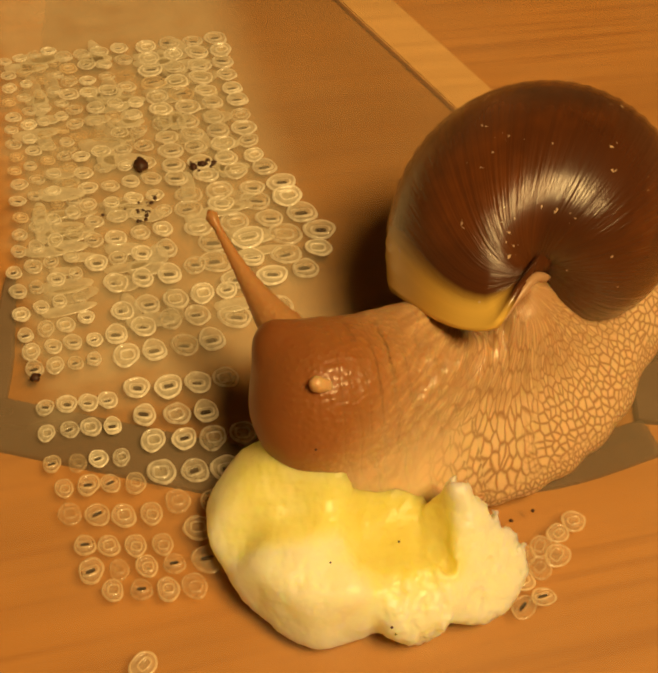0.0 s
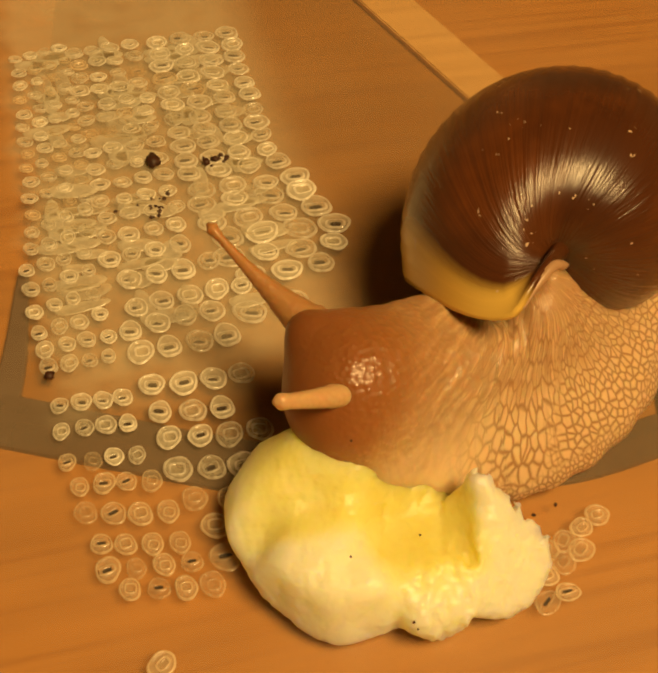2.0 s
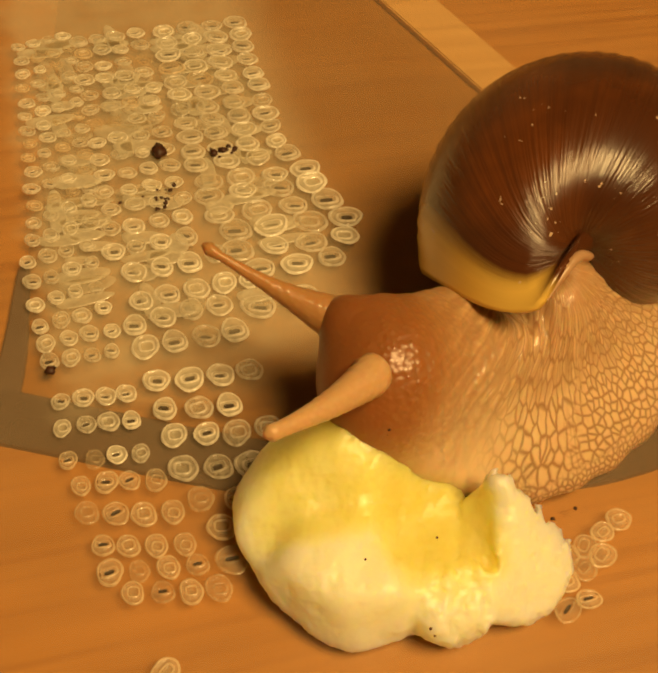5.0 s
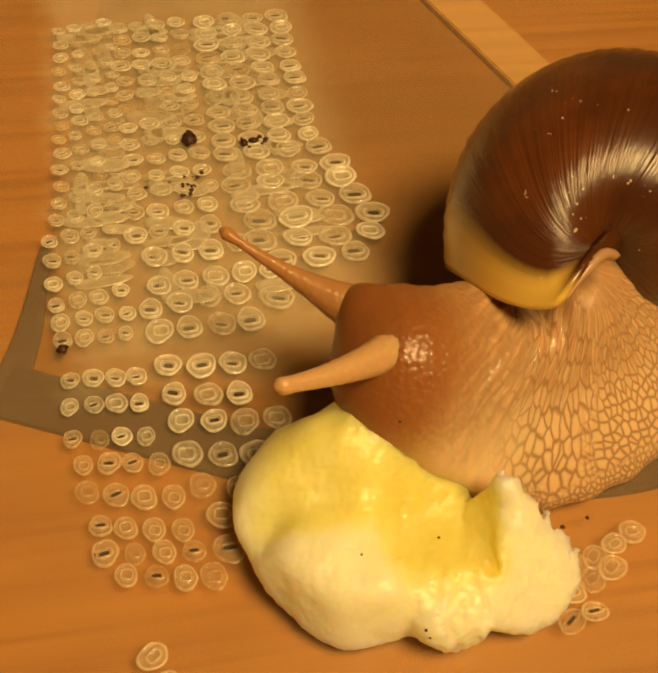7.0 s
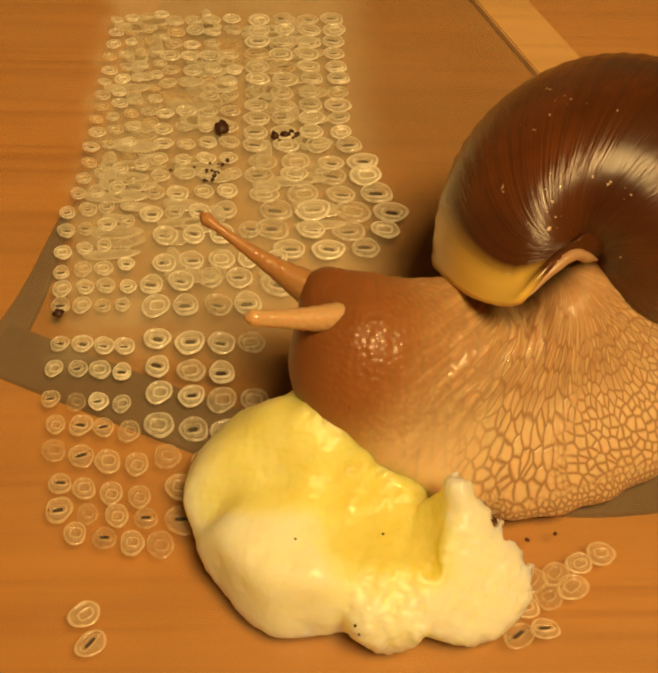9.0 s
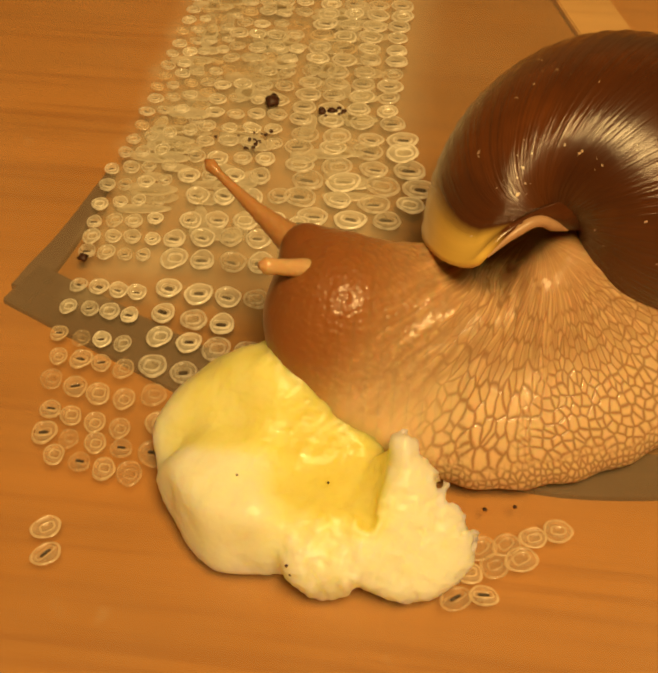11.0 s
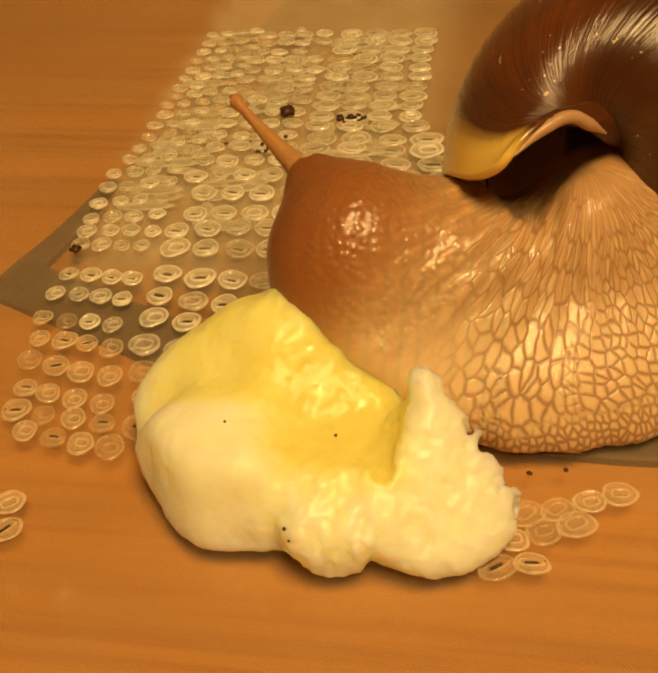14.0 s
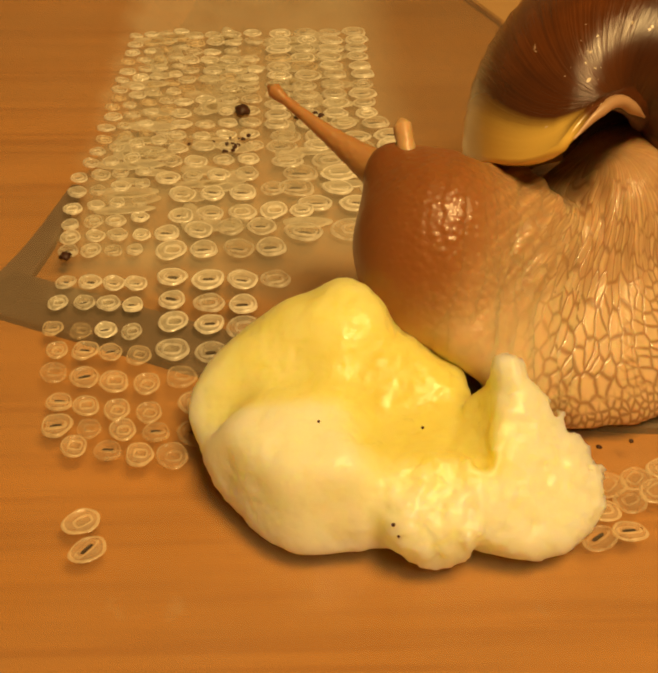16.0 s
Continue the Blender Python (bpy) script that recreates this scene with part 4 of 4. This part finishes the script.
# ---- crumbs of soil ----
def crumb(x, y, size, seed, count=1):
    rnd = random.Random(seed)
    for _ in range(count):
        bm = bmesh.new()
        bmesh.ops.create_icosphere(bm, subdivisions=2, radius=size)
        for v in bm.verts:
            v.co *= 1 + 0.55 * noise.noise(v.co * (1.6 / size) + Vector((seed, _, 0)))
            v.co.z *= 0.6
        low = min(v.co.z for v in bm.verts)
        bmesh.ops.translate(bm, vec=(0, 0, -low), verts=bm.verts)
        ob = part("crumb", from_bm("crumb", bm), SOIL)
        ob.location = cm(x, y, SHEET_Z + 0.003)
        tagged(ob, "dark brown crumb of moist soil on plastic", "crumb", "soil crumbs")


crumb(-2.52, 9.3, 0.15, 1)
crumb(-2.50, 9.45, 0.11, 2)
crumb(-1.41, 9.15, 0.09, 3)
crumb(-1.20, 9.2, 0.07, 4)
crumb(-5.25, 4.25, 0.09, 5)
crumb(2.91, -0.18, 0.035, 6)
crumb(2.45, -0.29, 0.035, 7)
crumb_rnd = random.Random(9)
for k in range(16):
    crumb(-2.7 + crumb_rnd.gauss(0, 0.35), 8.1 + crumb_rnd.gauss(0, 0.3), 0.02 + 0.03 * crumb_rnd.random(), 20 + k)

for k in range(22):
    crumb(-1.35 + 0.5 * crumb_rnd.random() ** 1.5 + crumb_rnd.gauss(0, 0.1), 9.2 + crumb_rnd.gauss(0, 0.09), 0.015 + 0.035 * crumb_rnd.random(), 60 + k)

vent_holes()


def far_marks():
    """The few holes of other strokes, and smears where neighbouring melted rims ran together."""
    rnd = random.Random(11)
    for x, y in ((2.42, -0.97), (2.80, -0.86), (3.20, -0.68), (3.57, -0.52), (2.25, -1.40), (2.64, -1.24), (3.03, -1.08), (2.10, -1.85), (2.50, -1.75), (-4.22, -1.45), (-4.08, -1.90)):
        ob = new("vent_hole", FAINT_RINGS[rnd.randrange(6)])
        ob.parent = lid
        k = 0.8 + 0.2 * rnd.random()
        ob.matrix_local = Matrix.LocRotScale(cm(x, y, SHEET_Z + 0.002), Euler((0, 0, rnd.random())), (k * 0.95, k * 0.78, 0.6))
    smear = smear_mesh()
    for _ in range(100):
        col = rnd.choice((-4.5, -4.3, -3.1, -2.7, -1.5, -0.8))
        ob = new("melt_smear", smear)
        ob.parent = lid
        ob.matrix_local = Matrix.LocRotScale(cm(col + (rnd.random() - 0.5) * 0.5, 4.4 + 8.8 * rnd.random() ** 0.6, SHEET_Z + 0.001), Euler((0, 0, (rnd.random() - 0.5) * 0.25 + (1.57 if rnd.random() < 0.25 else 0))), (0.6 + 0.7 * rnd.random(), 0.7 + 0.6 * rnd.random(), 1))


def smear_mesh():
    seg = 16
    verts, faces = [], []
    for r, z in ((1.0, 0.0), (0.86, 0.022), (0.7, 0.008)):
        for i in range(seg):
            a = 2 * math.pi * i / seg
            k = r * (1 + 0.06 * math.sin(3 * a + 1))
            verts.append((0.42 * k * math.copysign(abs(math.cos(a)) ** 0.7, math.cos(a)), 0.17 * k * math.sin(a), z))
    for j in range(2):
        for i in range(seg):
            faces.append((j * seg + i, j * seg + (i + 1) % seg, (j + 1) * seg + (i + 1) % seg, (j + 1) * seg + i))
    faces.append(tuple(2 * seg + i for i in range(seg)))
    me = mesh_of("melt_smear", verts, faces)
    me.materials.append(HAZE)
    me.polygons.foreach_set("use_smooth", [True] * len(me.polygons))
    return me


far_marks()


# ---- what moves ----
def aim(base, tip, keep):
    """The pose of a stalk that points from base to tip and ends there."""
    base, tip = Vector(base) * CM, Vector(tip) * CM
    d = (tip - base).normalized()
    return Matrix.Translation(tip - d * keep * CM) @ d.to_track_quat("Z", "Y").to_matrix().to_4x4()


def head_pose(dx, dy, dz, rz=0, ry=0):
    """The head turned about its middle and moved, in centimetres."""
    c = HEAD_C * CM
    return Matrix.Translation(c + Vector((dx, dy, dz)) * CM) @ pose(0, 0, 0, 0, ry, rz) @ Matrix.Translation(-c)


def motions():
    nod = [(0, -0.65, -0.05, 0.0, 0), (1.5, -0.45, -0.05, 0.0, 0), (3.5, -0.15, 0, 0, 0), (7, 0.13, 0.06, 0, 0), (9, 0.0, 0.05, 0, 0),
           (12.5, 0.03, 0.0, 0, 0), (14.5, 0.1, 0.0, 0, 0), (15.2, 0.2, 0, 0, 0), (16, 0.50, 0.05, 0.0, -1)]
    for k, piece in enumerate(slices[1:], 1):
        f = k / (len(slices) - 1)
        walk(piece, [(t, head_pose(x * f, y * f, z * f, turn * f)) for t, x, y, z, turn in nod])
    for piece, rest in ((snail_shell, SHELL_REST), (collar, Matrix.Identity(4))):
        walk(piece, [(t, Matrix.Translation(cm(x, y, 0)) @ rest) for t, x, y in ((0, 0.12, -0.03), (3.5, 0.10, 0.02), (7, 0.22, 0.06), (9, 0.10, 0.09), (13, 0.03, 0.15), (16, -0.02, 0.17))])
    # the lower feeler is moved sideways to fit its place in the camera's view
    view_shift = (-0.15, -0.15, -0.15, -0.15, -0.1, 0.15, 0.3, 0.3, 0.3)
    walk(mouth_feeler, [(t, head_pose(x + dx, y, z, turn)) for (t, x, y, z, turn), dx in zip(nod, view_shift)])
    walk(fruit, [(t, pose(x * CM, y * CM, 0)) for t, x, y in ((0, -0.02, 0.07), (3.5, 0, 0.11), (7, 0.02, 0.10), (9, 0, 0.04), (12.5, 0, 0), (14.5, -0.03, -0.10), (16, -0.12, -0.16))])
    # the far stalk is rooted in the back of the crown
    far = [(0, -0.65, (-2.0, 4.9, 3.25)), (1.5, -0.45, (-2.17, 4.65, 3.25)), (3.5, -0.15, (-2.7, 4.0, 3.25)), (7, 0.13, (-2.62, 3.8, 3.25)),
           (9, 0.0, (-2.63, 3.5, 3.25)), (12.5, 0.03, (-2.25, 3.75, 3.25)), (14.5, 0.1, (-1.97, 3.7, 3.25)), (16, 0.45, (-1.91, 3.82, 3.25))]
    walk(far_feeler, [(t, aim((-0.28 + x, 2.42, 2.28), tip, 3.0)) for t, x, tip in far])
    near = [(0, (-0.4, 1.5, 2.45), (-1.12, 1.22, 3.10)), (0.5, (-0.45, 1.5, 2.5), (-1.32, 1.22, 3.25)), (1.0, (-0.45, 1.52, 2.5), (-1.8, 1.25, 3.28)), (1.5, (-0.42, 1.45, 2.45), (-2.0, 1.1, 3.2)), (3.0, (-0.37, 1.35, 2.52), (-2.25, 0.5, 3.2)),
            (3.5, (-0.35, 1.3, 2.65), (-2.6, 0.33, 3.2)), (4.2, (-0.32, 1.4, 2.65), (-2.7, 0.28, 3.2)), (6.3, (-0.27, 1.65, 2.65), (-2.1, 0.4, 3.2)), (7, (-0.25, 1.7, 2.65), (-2.24, 0.8, 3.2)),
            (7.5, (-0.2, 1.8, 2.65), (-1.83, 1.16, 3.2)), (8.1, (-0.15, 1.95, 2.65), (-1.72, 1.34, 3.2)), (9, (-0.1, 2.1, 2.65), (-1.93, 1.48, 3.2)), (9.2, (-0.1, 2.1, 2.65), (-2.07, 1.44, 3.2)),
            (11.3, (0, 2.2, 2.6), (-1.18, 1.5, 3.15)), (12.0, (-0.03, 2.3, 2.6), (-1.5, 2.0, 3.15)), (12.5, (0.05, 2.2, 2.6), (-1.45, 2.2, 3.1)), (13.2, (0.1, 2.3, 2.4), (-1.35, 2.5, 3.05)),
            (13.8, (0.2, 2.4, 2.15), (-0.85, 2.6, 2.95)), (15.1, (0.2, 2.35, 2.1), (-0.75, 2.5, 2.95)), (15.5, (0.2, 2.2, 2.2), (-0.7, 2.6, 3.3)), (16, (0.17, 2.1, 2.5), (-0.1, 2.8, 3.25))]
    walk(near_feeler, [(t, aim(a, b, 2.5)) for t, a, b in near])


motions()
